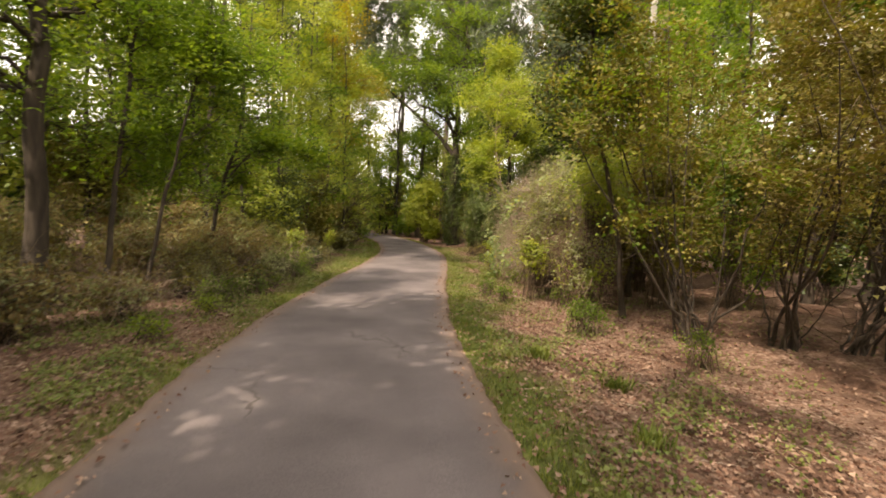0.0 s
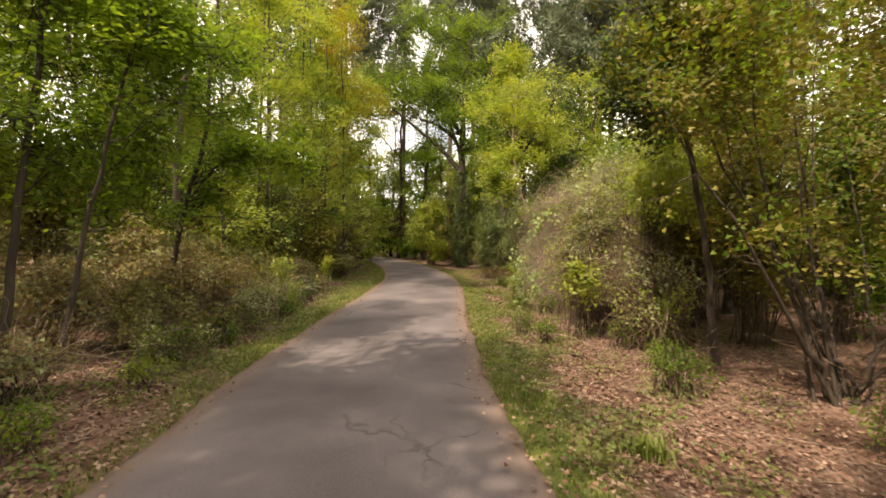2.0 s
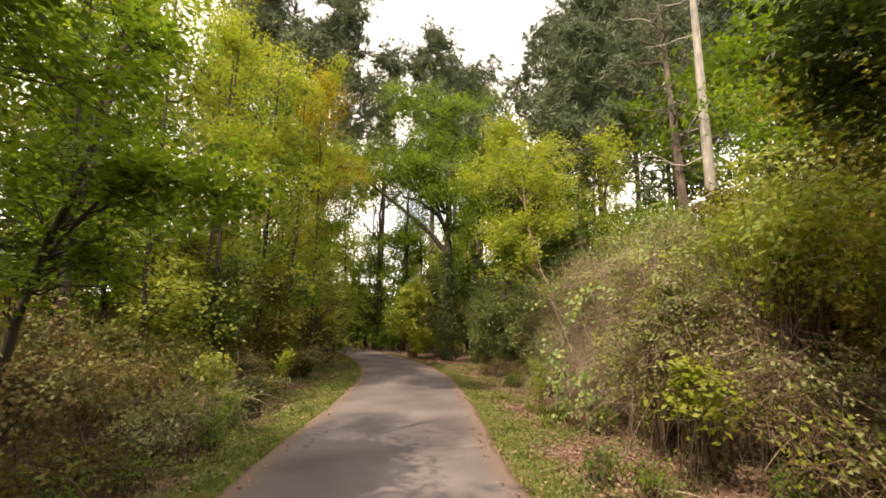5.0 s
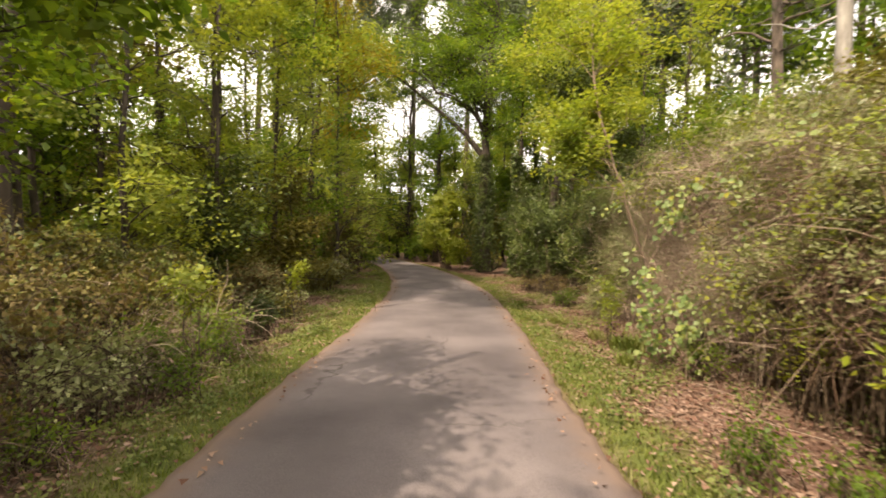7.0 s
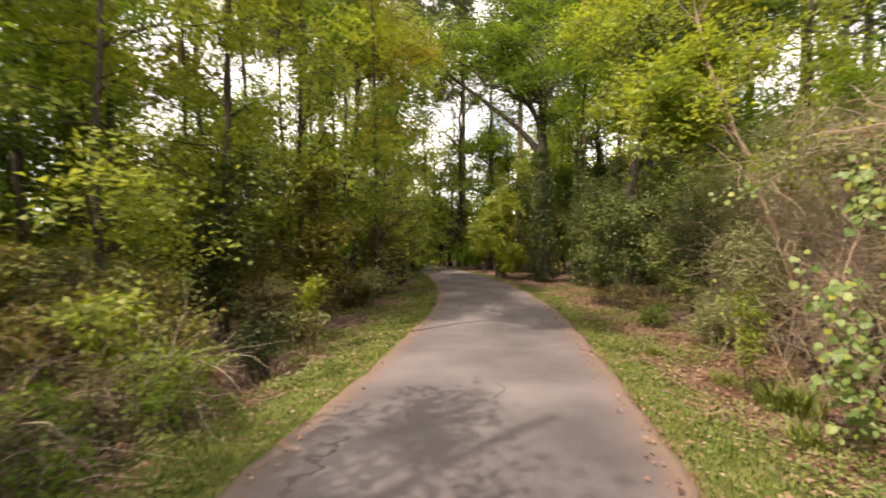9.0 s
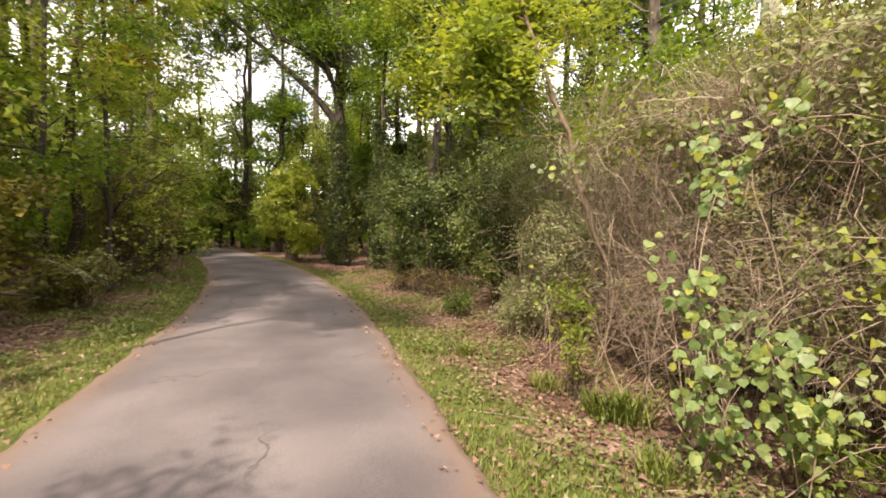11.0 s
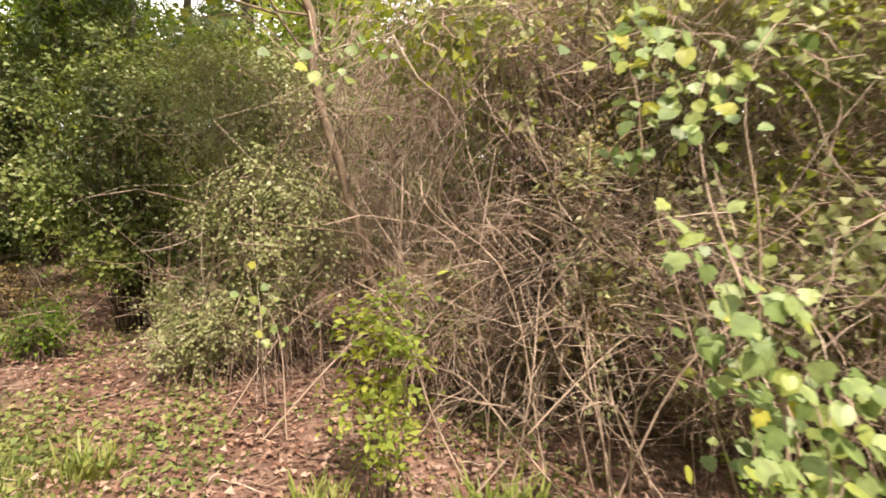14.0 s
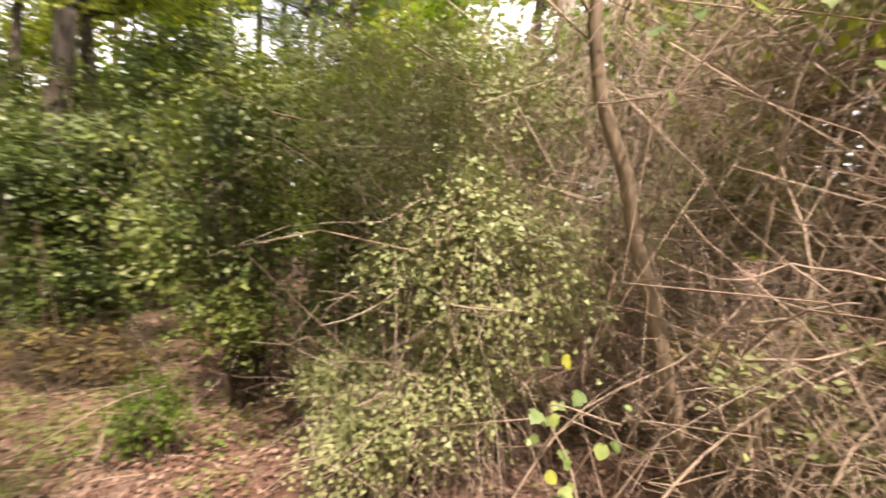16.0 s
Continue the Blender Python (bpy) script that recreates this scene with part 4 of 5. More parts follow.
for i, (x, y, h, mm) in enumerate([(5.8, 12.0, 7.0, M_GREEN), (5.0, 19.2, 8.5, M_LIME), (6.6, 15.2, 4.8, M_LIME), (5.4, 17.6, 4.8, M_GREEN), (7.6, 18.8, 5.6, M_GREEN), (6.0, 24.6, 9.5, M_DARK_SHADED), (7.4, 26.4, 10.5, M_GREEN),
                                  (8.4, 10.4, 8.5, M_OLIVE), (8.0, 7.6, 8.0, M_OLIVE), (8.6, 13.8, 9, M_GREEN), (8.2, 3.6, 8.0, M_OLIVE), (4.4, 10.6, 5.2, M_OLIVE), (2.6, 34.0, 9, M_GREEN), (0.6, 38.0, 10, M_LIME), (6.6, 30.6, 11, M_LIME)]):
    rng = np.random.default_rng(500 + i)
    blobs = [(x + rng.normal(0, 0.1 * h), y + rng.normal(0, 0.1 * h), h * f, h * rng.uniform(0.13, 0.2), h * rng.uniform(0.13, 0.2), h * rng.uniform(0.08, 0.13), 1) for f in (0.3, 0.42, 0.54, 0.66, 0.78, 0.9)]
    tree([(x, y, -0.12), (x + 0.1, y, h * 0.5), (x + 0.3, y + 0.1, h)], 0.03 + 0.008 * h, blobs, "leafy woodland tree behind the brambles", mm, 520 + i, 9000, 0.12, 22, 5, spread=0.3, first=0.2, tri=True)
for i, (x, y, h, mm) in enumerate([(-2.4, 39.5, 15, M_GREEN), (-4.9, 43.6, 17, M_GREEN), (-9.4, 41.0, 14, M_GREEN), (3.8, 35.5, 14, M_DARK_SHADED)]):
    rng = np.random.default_rng(540 + i)
    blobs = [(x + rng.normal(0, 0.09 * h), y + rng.normal(0, 0.08 * h), h * f, h * rng.uniform(0.12, 0.18), h * rng.uniform(0.12, 0.18), h * rng.uniform(0.07, 0.11), 1) for f in (0.2, 0.32, 0.44, 0.56, 0.68, 0.8, 0.92)]
    tree([(x, y, -0.12), (x + 0.1, y, h * 0.5), (x + 0.3, y + 0.1, h)], 0.2, blobs, "tall leafy tree where the path bends away", mm, 550 + i, 12000, 0.2, 28, 5, spread=0.45, first=0.15, tri=True)
# leafy middle storey that fills the wood behind the shrubs
for i, (x, y, h, w, mm) in enumerate([(6.2, 25.5, 6.5, 2.2, M_GREEN), (3.2, 29.5, 5.5, 1.9, M_DARK_SHADED), (8.6, 22.4, 6.0, 2.3, M_GREEN), (9.2, 18.2, 5.6, 2.2, M_DARK_SHADED), (2.6, 34.0, 6.5, 2.2, M_GREEN), (6.4, 32.0, 7.5, 2.4, M_DARK_SHADED),
                                      (10.0, 27.5, 8.0, 2.5, M_GREEN), (0.6, 37.6, 6.5, 2.2, M_DARK_SHADED), (-7.4, 27.2, 5.0, 1.9, M_GREEN), (-9.6, 22.0, 5.5, 2.1, M_OLIVE), (-8.6, 31.0, 6.0, 2.1, M_DARK_SHADED), (-10.8, 26.5, 6.5, 2.3, M_GREEN), (-11.6, 16.8, 5.5, 2.2, M_GREEN), (-10.2, 13.6, 5.0, 2.0, M_OLIVE), (-6.9, 36.0, 5.5, 1.8, M_GREEN)]):
    thicket((x, y, 0), [(x, y, h * 0.66, w, w, h * 0.3, 2), (x + 0.4, y - 0.5, h * 0.3, w * 0.9, w * 0.9, h * 0.26, 1.6)], "leafy understorey tree filling the wood behind the shrubs", mm, 820 + i, 60, 20, 8000, 0.18, tri=True,
            group="leafy understorey trees", spread=0.2, cane_r=0.012, stems=4, name="understorey_tree", category="tree")
# light green bush where the path bends
thicket((-1.5, 32.6, 0), [(-1.6, 32.4, 2.8, 1.6, 1.5, 2.2, 3), (-2.2, 33.4, 1.4, 1.2, 1.2, 1.2, 1), (-1.1, 31.4, 1.1, 1.0, 1.0, 1.0, 1)],
        "rounded light green bush at the bend of the path", M_BRIGHT, 80, 160, 0, 18000, 0.15, tri=True, cane_r=0.012, spread=0.14)
pine((10.0, 22.6, -0.1), 20, 0.26, "tall pine with dark trunk and bare stubs", 90, crown_from=0.42, lean=(-0.5, 0.3), stubs=22)
pine((7.0, 16.6, -0.1), 19, 0.2, "tall pine with pale grey trunk", 91, M_BARK_PALE, 0.6, lean=(0.3, 0.2), stubs=8)
for i, (x, y, h) in enumerate([(-8.5, 37, 29), (-0.4, 40, 26.5), (4.0, 44, 25), (9.0, 38, 26), (13.5, 34, 27), (-5.0, 47, 29), (-14, 36, 25), (17, 28, 23), (7.8, 29, 18), (-12, 34, 28), (-15, 41, 30), (-10.5, 44, 30), (1.8, 47, 27), (12, 40, 30), (15, 32, 27), (10.5, 33, 26), (18, 38, 30)]):
    pine((x, y, -0.1), h, 0.26, "tall distant pine with open grey-green crown", 100 + i, crown_from=0.45, width=5.6, tufts=1500, needle=0.62, lean=(0.4, 0))


# ---- trees and shrubs on the left ----
tree([(-5.75, 6.35, -0.05), (-5.7, 6.4, 3), (-5.6, 6.5, 6), (-5.5, 6.6, 10)], 0.15, [(-6.0, 5.8, 7.2, 2.0, 2.0, 1.5, 2), (-6.6, 5.8, 4.2, 1.5, 1.5, 1.2, 2), (-5.0, 7.6, 5.0, 1.6, 1.6, 1.2, 1.5), (-6.0, 7.6, 3.0, 1.3, 1.3, 0.8, 1)],
     "broadleaf tree with stout dark trunk in the wood's edge", M_GREEN, 120, 5200, 0.10, 40, 7, spread=0.3, first=0.2)
tree([(-4.75, 7.2, 0), (-4.5, 7.2, 1.2), (-4.2, 7.2, 2.4), (-3.8, 7.2, 4.0), (-3.5, 7.2, 5.4)], 0.036, [(-3.7, 7.3, 4.0, 1.1, 1.4, 1.0, 3), (-4.3, 7.6, 2.5, 1.0, 1.2, 0.7, 1.8), (-3.6, 8.2, 3.2, 0.9, 1.0, 0.7, 1), (-4.7, 8.4, 1.8, 0.8, 0.9, 0.5, 0.8)],
     "slim leaning sapling with fresh green leaves", M_GREEN, 121, 9500, 0.08, 28, 7, spread=0.2, first=0.35)
tree([(-5.2, 7.0, 0), (-5.1, 7.1, 2.0), (-4.9, 7.3, 4.4), (-4.8, 7.5, 6.5)], 0.05, [(-4.8, 7.6, 4.4, 1.4, 1.4, 1.3, 3), (-5.2, 7.6, 2.5, 1.0, 1.0, 0.6, 1)],
     "slim young tree with fresh green leaves", M_GREEN, 122, 6000, 0.085, 26, 7, spread=0.22, first=0.35)
tree([(-5.0, 9.6, -0.05), (-4.7, 9.5, 1.8), (-4.2, 9.4, 3.4), (-4.0, 9.4, 5.6)], 0.055, [(-3.3, 9.3, 2.9, 0.8, 0.9, 0.5, 2), (-2.6, 9.0, 2.55, 0.45, 0.6, 0.4, 1.3), (-4.0, 9.5, 4.4, 1.4, 1.4, 1.0, 2), (-4.4, 10.2, 3.0, 1.2, 1.2, 0.8, 2), (-4.3, 9.6, 2.0, 0.8, 0.8, 0.5, 1)],
     "young oak with a low branch reaching towards the path", M_GREEN, 123, 6500, 0.085, 26, 6, spread=0.15, first=0.3,
     extra_limbs=[([(-4.5, 9.45, 2.2), (-3.9, 9.3, 2.75), (-3.2, 9.15, 2.85), (-2.6, 9.0, 2.6)], 0.022, 0.006)])
tree([(-5.6, 4.2, -0.05), (-5.5, 4.3, 2), (-5.2, 4.4, 5)], 0.06, [(-5.0, 4.5, 4.6, 1.5, 1.6, 1.1, 1)],
     "slim young tree with fresh green leaves", M_GREEN, 124, 5500, 0.08, 16, 6, spread=0.24)
SAPS = [(-5.6, 15.5, 3.2, M_DARK_SHADED), (-6.0, 16.2, 8.0, M_LIME), (-5.5, 18.1, 8.5, M_LIME), (-7.2, 13.2, 8.0, M_GREEN), (-6.8, 17.4, 9.0, M_LIME), (-5.3, 20.2, 8.0, M_GREEN),
        (-4.9, 21.9, 8.5, M_LIME), (-6.0, 21.6, 9.5, M_GREEN), (-8.6, 15.0, 9.5, M_GREEN), (-7.6, 19.8, 9.5, M_LIME), (-4.72, 17.2, 3.0, M_OLIVE),
        (-9.8, 12.4, 10, M_LIME), (-9.4, 17.6, 10, M_GREEN), (-6.2, 13.9, 7.5, M_LIME), (-7.4, 23.0, 10, M_LIME), (-8.4, 26.5, 11, M_GREEN), (-6.4, 28.0, 9, M_LIME), (-7.6, 31.5, 10, M_GREEN), (-8.6, 35.5, 11, M_LIME), (-11.8, 7.0, 10, M_GREEN), (-10.6, 10.2, 10, M_GREEN), (-11.0, 15.4, 11, M_LIME), (-9.9, 20.4, 11, M_GREEN), (-11.6, 18.6, 11, M_GREEN), (-13.5, 12.8, 11, M_GREEN), (-8.8, 23.6, 11, M_LIME)]
for i, (x, y, h, mm) in enumerate(SAPS):
    rng = np.random.default_rng(130 + i)
    h *= 1.25 if h > 5 else 1
    lx, ly = rng.normal(0, 0.03 * h, 2)
    blobs = [(x + lx * f + rng.normal(0, 0.11 * h), y + ly * f + rng.normal(0, 0.10 * h), h * f, h * rng.uniform(0.10, 0.19), h * rng.uniform(0.10, 0.17), h * rng.uniform(0.07, 0.13), 1)
             for f in (0.17, 0.27, 0.36, 0.45, 0.56, 0.66, 0.78, 0.9)]
    tree([(x, y, -0.06), (x + lx * 0.3, y + ly * 0.3, h * 0.4), (x + lx, y + ly, h)], 0.018 + 0.005 * h, blobs,
         "tall thin woodland tree with sparse leaves" if h > 5 else "small dark-leaved understorey tree", mm, 150 + i, 8200 if h > 5 else 5000, 0.12, 26, 5, spread=0.24, first=0.12, bare=6, tri=True)
# high crown added to throw dappled shade on the path and right verge
tree([(-6.5, 12.2, -0.1), (-6.3, 12.2, 4), (-5.8, 12.3, 8), (-5.0, 12.4, 10.5)], 0.09, [(-4.1, 12.0, 9.4, 1.5, 1.6, 0.7, 2), (-4.7, 13.6, 9.9, 1.4, 1.5, 0.7, 1.5), (-5.4, 11.2, 10.4, 1.3, 1.3, 0.8, 1)],
     "tall slender tree with a high leaning crown added to shade the path", M_LIME, 171, 6500, 0.12, 24, 6, spread=0.26, first=0.6, tri=True)
tree([(-6.6, 24.2, -0.1), (-6.5, 24.2, 4), (-6.2, 24.1, 8), (-6.0, 24, 12)], 0.16, [(-5.4, 24, 11.2, 1.9, 1.9, 1.6, 2), (-6.4, 24, 9.0, 2.0, 1.9, 1.5, 1.5), (-4.6, 24, 8.4, 1.7, 1.7, 1.3, 1.5), (-4.8, 24, 5.8, 1.6, 1.6, 1.3, 1)],
     "tall tree with leaves turning golden yellow", M_GOLD, 170, 22000, 0.12, 34, 7, spread=0.32, tri=True)
LEFT_SHRUBS = [(-4.9, 9.6, 1.4, 1.1, M_BROWNLEAF), (-4.9, 11.2, 1.5, 1.1, M_BROWNLEAF), (-5.6, 12.6, 1.6, 1.2, M_OLIVE), (-6.3, 10.4, 2.0, 1.4, M_BROWNLEAF), (-5.6, 8.0, 1.3, 1.1, M_BROWNLEAF),
               (-6.6, 14.2, 1.8, 1.3, M_GREY), (-7.4, 12.0, 2.2, 1.5, M_OLIVE), (-5.1, 22.6, 4.0, 1.1, M_BROWNLEAF), (-5.2, 26.0, 4.2, 1.3, M_OLIVE), (-7.0, 18.4, 2.2, 1.4, M_OLIVE),
               (-6.1, 19.8, 2.4, 1.2, M_BROWNLEAF), (-5.4, 24.2, 2.6, 1.0, M_DARK_SHADED), (-7.4, 7.4, 1.8, 1.4, M_OLIVE), (-6.8, 28.6, 3.8, 1.5, M_GREEN), (-5.0, 5.2, 0.9, 0.9, M_BROWNLEAF), (-4.6, 8.2, 0.9, 0.7, M_OLIVE), (-6.4, 4.4, 1.3, 1.2, M_BROWNLEAF), (-4.6, 12.8, 0.8, 0.8, M_OLIVE), (-5.0, 16.2, 1.0, 0.8, M_BROWNLEAF), (-5.8, 17.2, 1.4, 1.1, M_OLIVE), (-7.6, 15.8, 2.0, 1.4, M_OLIVE), (-8.6, 13.4, 2.4, 1.6, M_GREEN), (-7.2, 5.8, 1.8, 1.3, M_OLIVE), (-8.4, 9.4, 2.2, 1.5, M_BROWNLEAF), (-4.5, 19.2, 1.0, 0.7, M_OLIVE), (-4.4, 6.2, 0.6, 0.5, M_BROWNLEAF), (-3.95, 9.2, 0.5, 0.5, M_OLIVE), (-3.9, 10.5, 0.6, 0.55, M_GREY), (-4.1, 12.5, 0.5, 0.5, M_GREEN), (-3.75, 7.7, 0.4, 0.4, M_GREEN), (-4.2, 15.6, 0.5, 0.5, M_OLIVE), (-4.1, 11.3, 0.45, 0.45, M_GREEN)]
for i, (x, y, h, w, mm) in enumerate(LEFT_SHRUBS):
    thicket((x, y, 0), [(x, y, h * 0.5, w * 1.2, w * 1.2, h * 0.5, 1)], "scrubby undergrowth shrub of brown twigs and dull leaves", mm, 180 + i, 70 if h > 0.7 else 35, 300 if y < 13 else 60, (5200 if y < 13 else 6500) if h > 0.7 else 1500, 0.075 if h > 0.7 else 0.06, tri=True,
            group="undergrowth on the left", second=(M_UNDER if i % 3 and y > 9 else M_GREY, 2400 if h > 0.7 else 600, 0.07), dead_m=M_TWIG if i % 3 == 1 else M_TWIG_DARK, dead_r=1.2, spread=0.085)
# small accents
for i, (x, y, h, w, mm, lab) in enumerate([(-3.8, 11.7, 1.25, 0.32, M_BRIGHT, "young sapling with bright yellow-green leaves"), (-3.75, 14.9, 1.15, 0.22, M_BRIGHT, "young sapling with bright yellow-green leaves"),
                                          (1.42, 13.86, 0.95, 0.27, M_LIME, "leafy yellow-green seedling before the brambles"), (2.2, 11.0, 0.9, 0.35, M_BRIGHT, "bright green seedling in the brambles")]):
    thicket((x, y, 0), [(x, y, h * 0.75, w, w, h * 0.28, 2)] + ([(x, y, h * 0.35, w * 0.8, w * 0.8, h * 0.3, 1)] if i > 1 else []), lab, mm, 200 + i, 12, 0, 330 if i < 2 else 900, 0.075 if i < 2 else 0.045, name="sapling", category="sapling",
            cane_r=0.003, stems=2, stem_r=0.008, spread=0.07, rooting=0.05)
thicket((-4.0, 13.9, 0), [(-4.0, 13.9, 0.3, 0.35, 0.35, 0.3, 1)], "small round dark green bush at the grass edge", M_DARK_SHADED, 210, 90, 0, 3500, 0.04, stems=2)
for i, (x, y) in enumerate([(2.3, 7.2), (2.6, 8.0), (1.65, 17.6), (2.0, 18.4), (2.4, 9.0), (3.3, 5.6), (2.0, 12.2), (1.5, 17.65), (1.75, 17.9), (1.0, 9.9), (1.35, 9.4), (2.35, 7.15), (-3.5, 8.6), (-3.6, 9.7), (-3.45, 10.9), (-3.4, 6.6), (-3.3, 5.2), (-3.7, 12.1)]):
    thicket((x, y, 0), [(x, y, 0.14, 0.34, 0.34, 0.15, 1)], "low green weeds growing from leaf litter", M_GREEN, 215 + i, 30, 8, 500, 0.05, tri=True, name="weeds", category="weeds", group="low weeds", stems=0)


# ---- woods behind, on both sides ----
def forest():
    protos = [tree([(0, 0, -0.1), (0.1, 0, 4), (0.3, 0.1, 9), (0.4, 0, 12)], 0.14, [(0.3, 0.6, 10, 2.0, 2.0, 1.6, 1), (-0.8, -0.5, 8.2, 2.0, 2.0, 1.5, 1), (1.2, 0.4, 7.0, 1.9, 2.0, 1.4, 1), (-0.6, 1, 5.4, 1.9, 1.9, 1.2, 0.8), (0.6, -1, 3.6, 1.8, 1.8, 1.1, 0.7), (-0.3, 0.4, 2.0, 1.9, 1.9, 0.9, 0.7)],
                   "woodland tree in the depth of the wood", mm, 240 + i, 3900, 0.30, 18, 3, spread=0.5, tri=True, group="trees in the depth of the wood")
              for i, mm in enumerate((M_GREEN, M_LIME, M_OLIVE))]
    low = [thicket((0, 0, 0), [(0, 0, 1.4, 1.6, 1.6, 1.3, 1)], "dense undergrowth shrub in the depth of the wood", mm, 250 + i, 14, 0, 2600, 0.18, tri=True,
                   group="undergrowth in the depth of the wood", cane_r=0.012, spread=0.14, stems=5) for i, mm in enumerate((M_OLIVE, M_DARK_SHADED, M_GREEN))]
    rng = np.random.default_rng(260)
    spots = []

    def put(kinds, x, y, s):
        ob = kinds[rng.integers(len(kinds))]
        c = copy_thing(ob, pose(x, y, float(ground_z(x, y)) - 0.02, 0, 0, rng.uniform(0, 360)))
        c.scale = (s, s, s * rng.uniform(0.9, 1.15))

    tries = 0
    while len(spots) < 60 and tries < 4000:
        tries += 1
        x, y = rng.uniform(-24, 26), rng.uniform(-12, 60)
        u = x - float(centre(y))
        if u < (3.6 if y > 34 else 4.5 if y < 2 else 8.6) and u > (-3.4 if y > 34 else -4.6 if y < 3 else -9.0):
            continue
        if any((x - a) ** 2 + (y - b) ** 2 < 5.0 for a, b in spots):
            continue
        spots.append((x, y))
        put(protos, x, y, rng.uniform(0.7, 1.15))
    # first row: unseen trees round the start, added to shade path and verges
    for x, y, sc in ((-3.4, -2.8, 1.0), (-4.5, 1.3, 1.0), (-6.8, 0.8, 1.1), (-6.2, -0.8, 0.85), (-6.0, -3.8, 0.9), (-5.0, 1.0, 0.5), (-4.6, -6.2, 0.8), (4.6, -2.5, 0.8), (6.4, 0.6, 0.9),
                     (-5.4, 47.5, 1.0), (-8.6, 50.5, 1.1), (-1.0, 44.0, 0.9), (-3.2, 49.5, 1.1), (-12.0, 52.5, 1.1), (-9.4, 40.5, 0.9), (2.6, 41.0, 0.9), (-6.6, 44.8, 0.6)):
        put(protos, x, y, sc)
    for x, y, sc in ((-3.2, 40.6, 1.3), (-4.6, 44.2, 1.6), (-6.6, 46.4, 1.8), (-1.6, 37.2, 1.2), (-2.4, 43.0, 1.8), (-9.6, 47.6, 1.8), (-8.3, 38.2, 1.3), (-7.2, 34.4, 1.2), (-6.4, 31.2, 1.1), (-10.8, 42.5, 1.6), (0.6, 35.0, 1.5),
                     (-11.5, 49.5, 1.8), (1.2, 40.0, 1.8), (3.4, 33.0, 1.5), (-8.8, 30.5, 1.4), (-9.6, 34.0, 1.6), (4.2, 25.0, 1.2), (-13.5, 46.0, 1.9)):
        put(low, x, y, sc)
    for x, y, sc in ((-13, 8, 0.9), (-14, 11, 1.0), (-13.5, 14.5, 0.95), (-15, 17, 1.0), (-12.8, 5, 0.9), (-16, 12.5, 1.1), (-13, 20, 1.0), (-15, 22.5, 1.0), (-16.5, 9.0, 1.0), (-12.4, 24.5, 1.0),
                     (9.5, 5.5, 0.85), (10.6, 8.4, 0.9), (9.2, 2.4, 0.85), (11.2, 11.6, 1.0), (12.4, 6.2, 1.0), (10.4, 15.0, 0.9)):
        put(protos, x, y, sc)
    n, tries = 0, 0
    while n < 74 and tries < 4000:
        tries += 1
        x, y = (rng.uniform(-20, -8), rng.uniform(0, 36)) if n < 44 else (rng.uniform(6.5, 18), rng.uniform(0, 34)) if n < 66 else (rng.uniform(-20, 20), rng.uniform(-8, 58))
        u = x - float(centre(y))
        if u < (2.9 if y > 27 or y < 1 else 6.8) and u > (-3.6 if y > 27 or y < 1 else -8.0):
            continue
        n += 1
        put(low, x, y, rng.uniform(0.7, 1.5))
    for ob in protos + low:
        for o in (*ob.children_recursive, ob):
            bpy.data.objects.remove(o)


forest()


def far_woods():
    """The wood's far edge all round, uncountable."""
    rng = np.random.default_rng(280)
    n, per = 5600, 16
    a = rng.uniform(0, 2 * np.pi, n)
    r = rng.uniform(42, 60, n)
    z = rng.uniform(0, 1, n) ** 1.4 * (13 + 5 * np.sin(a * 7) + 3 * np.sin(a * 17 + 1))
    z[::2] = rng.uniform(0, 4.5, len(z[::2]))
    c = np.stack([-4 + np.cos(a) * r, 16 + np.sin(a) * r, z], 1)
    pos = np.repeat(c, per, 0) + rng.normal(0, 1, (n * per, 3)) * np.array([1.3, 1.3, 0.8])
    pos[:, 2] = np.maximum(pos[:, 2], 0.1)
    v, q = leaf_tris(pos, 0.9, rng, 0.7, 0.35)
    tagged(quad_object("far_woods", v, q, M_GREEN), "distant green woods closing the view all round", "woods", kind="stuff")


far_woods()


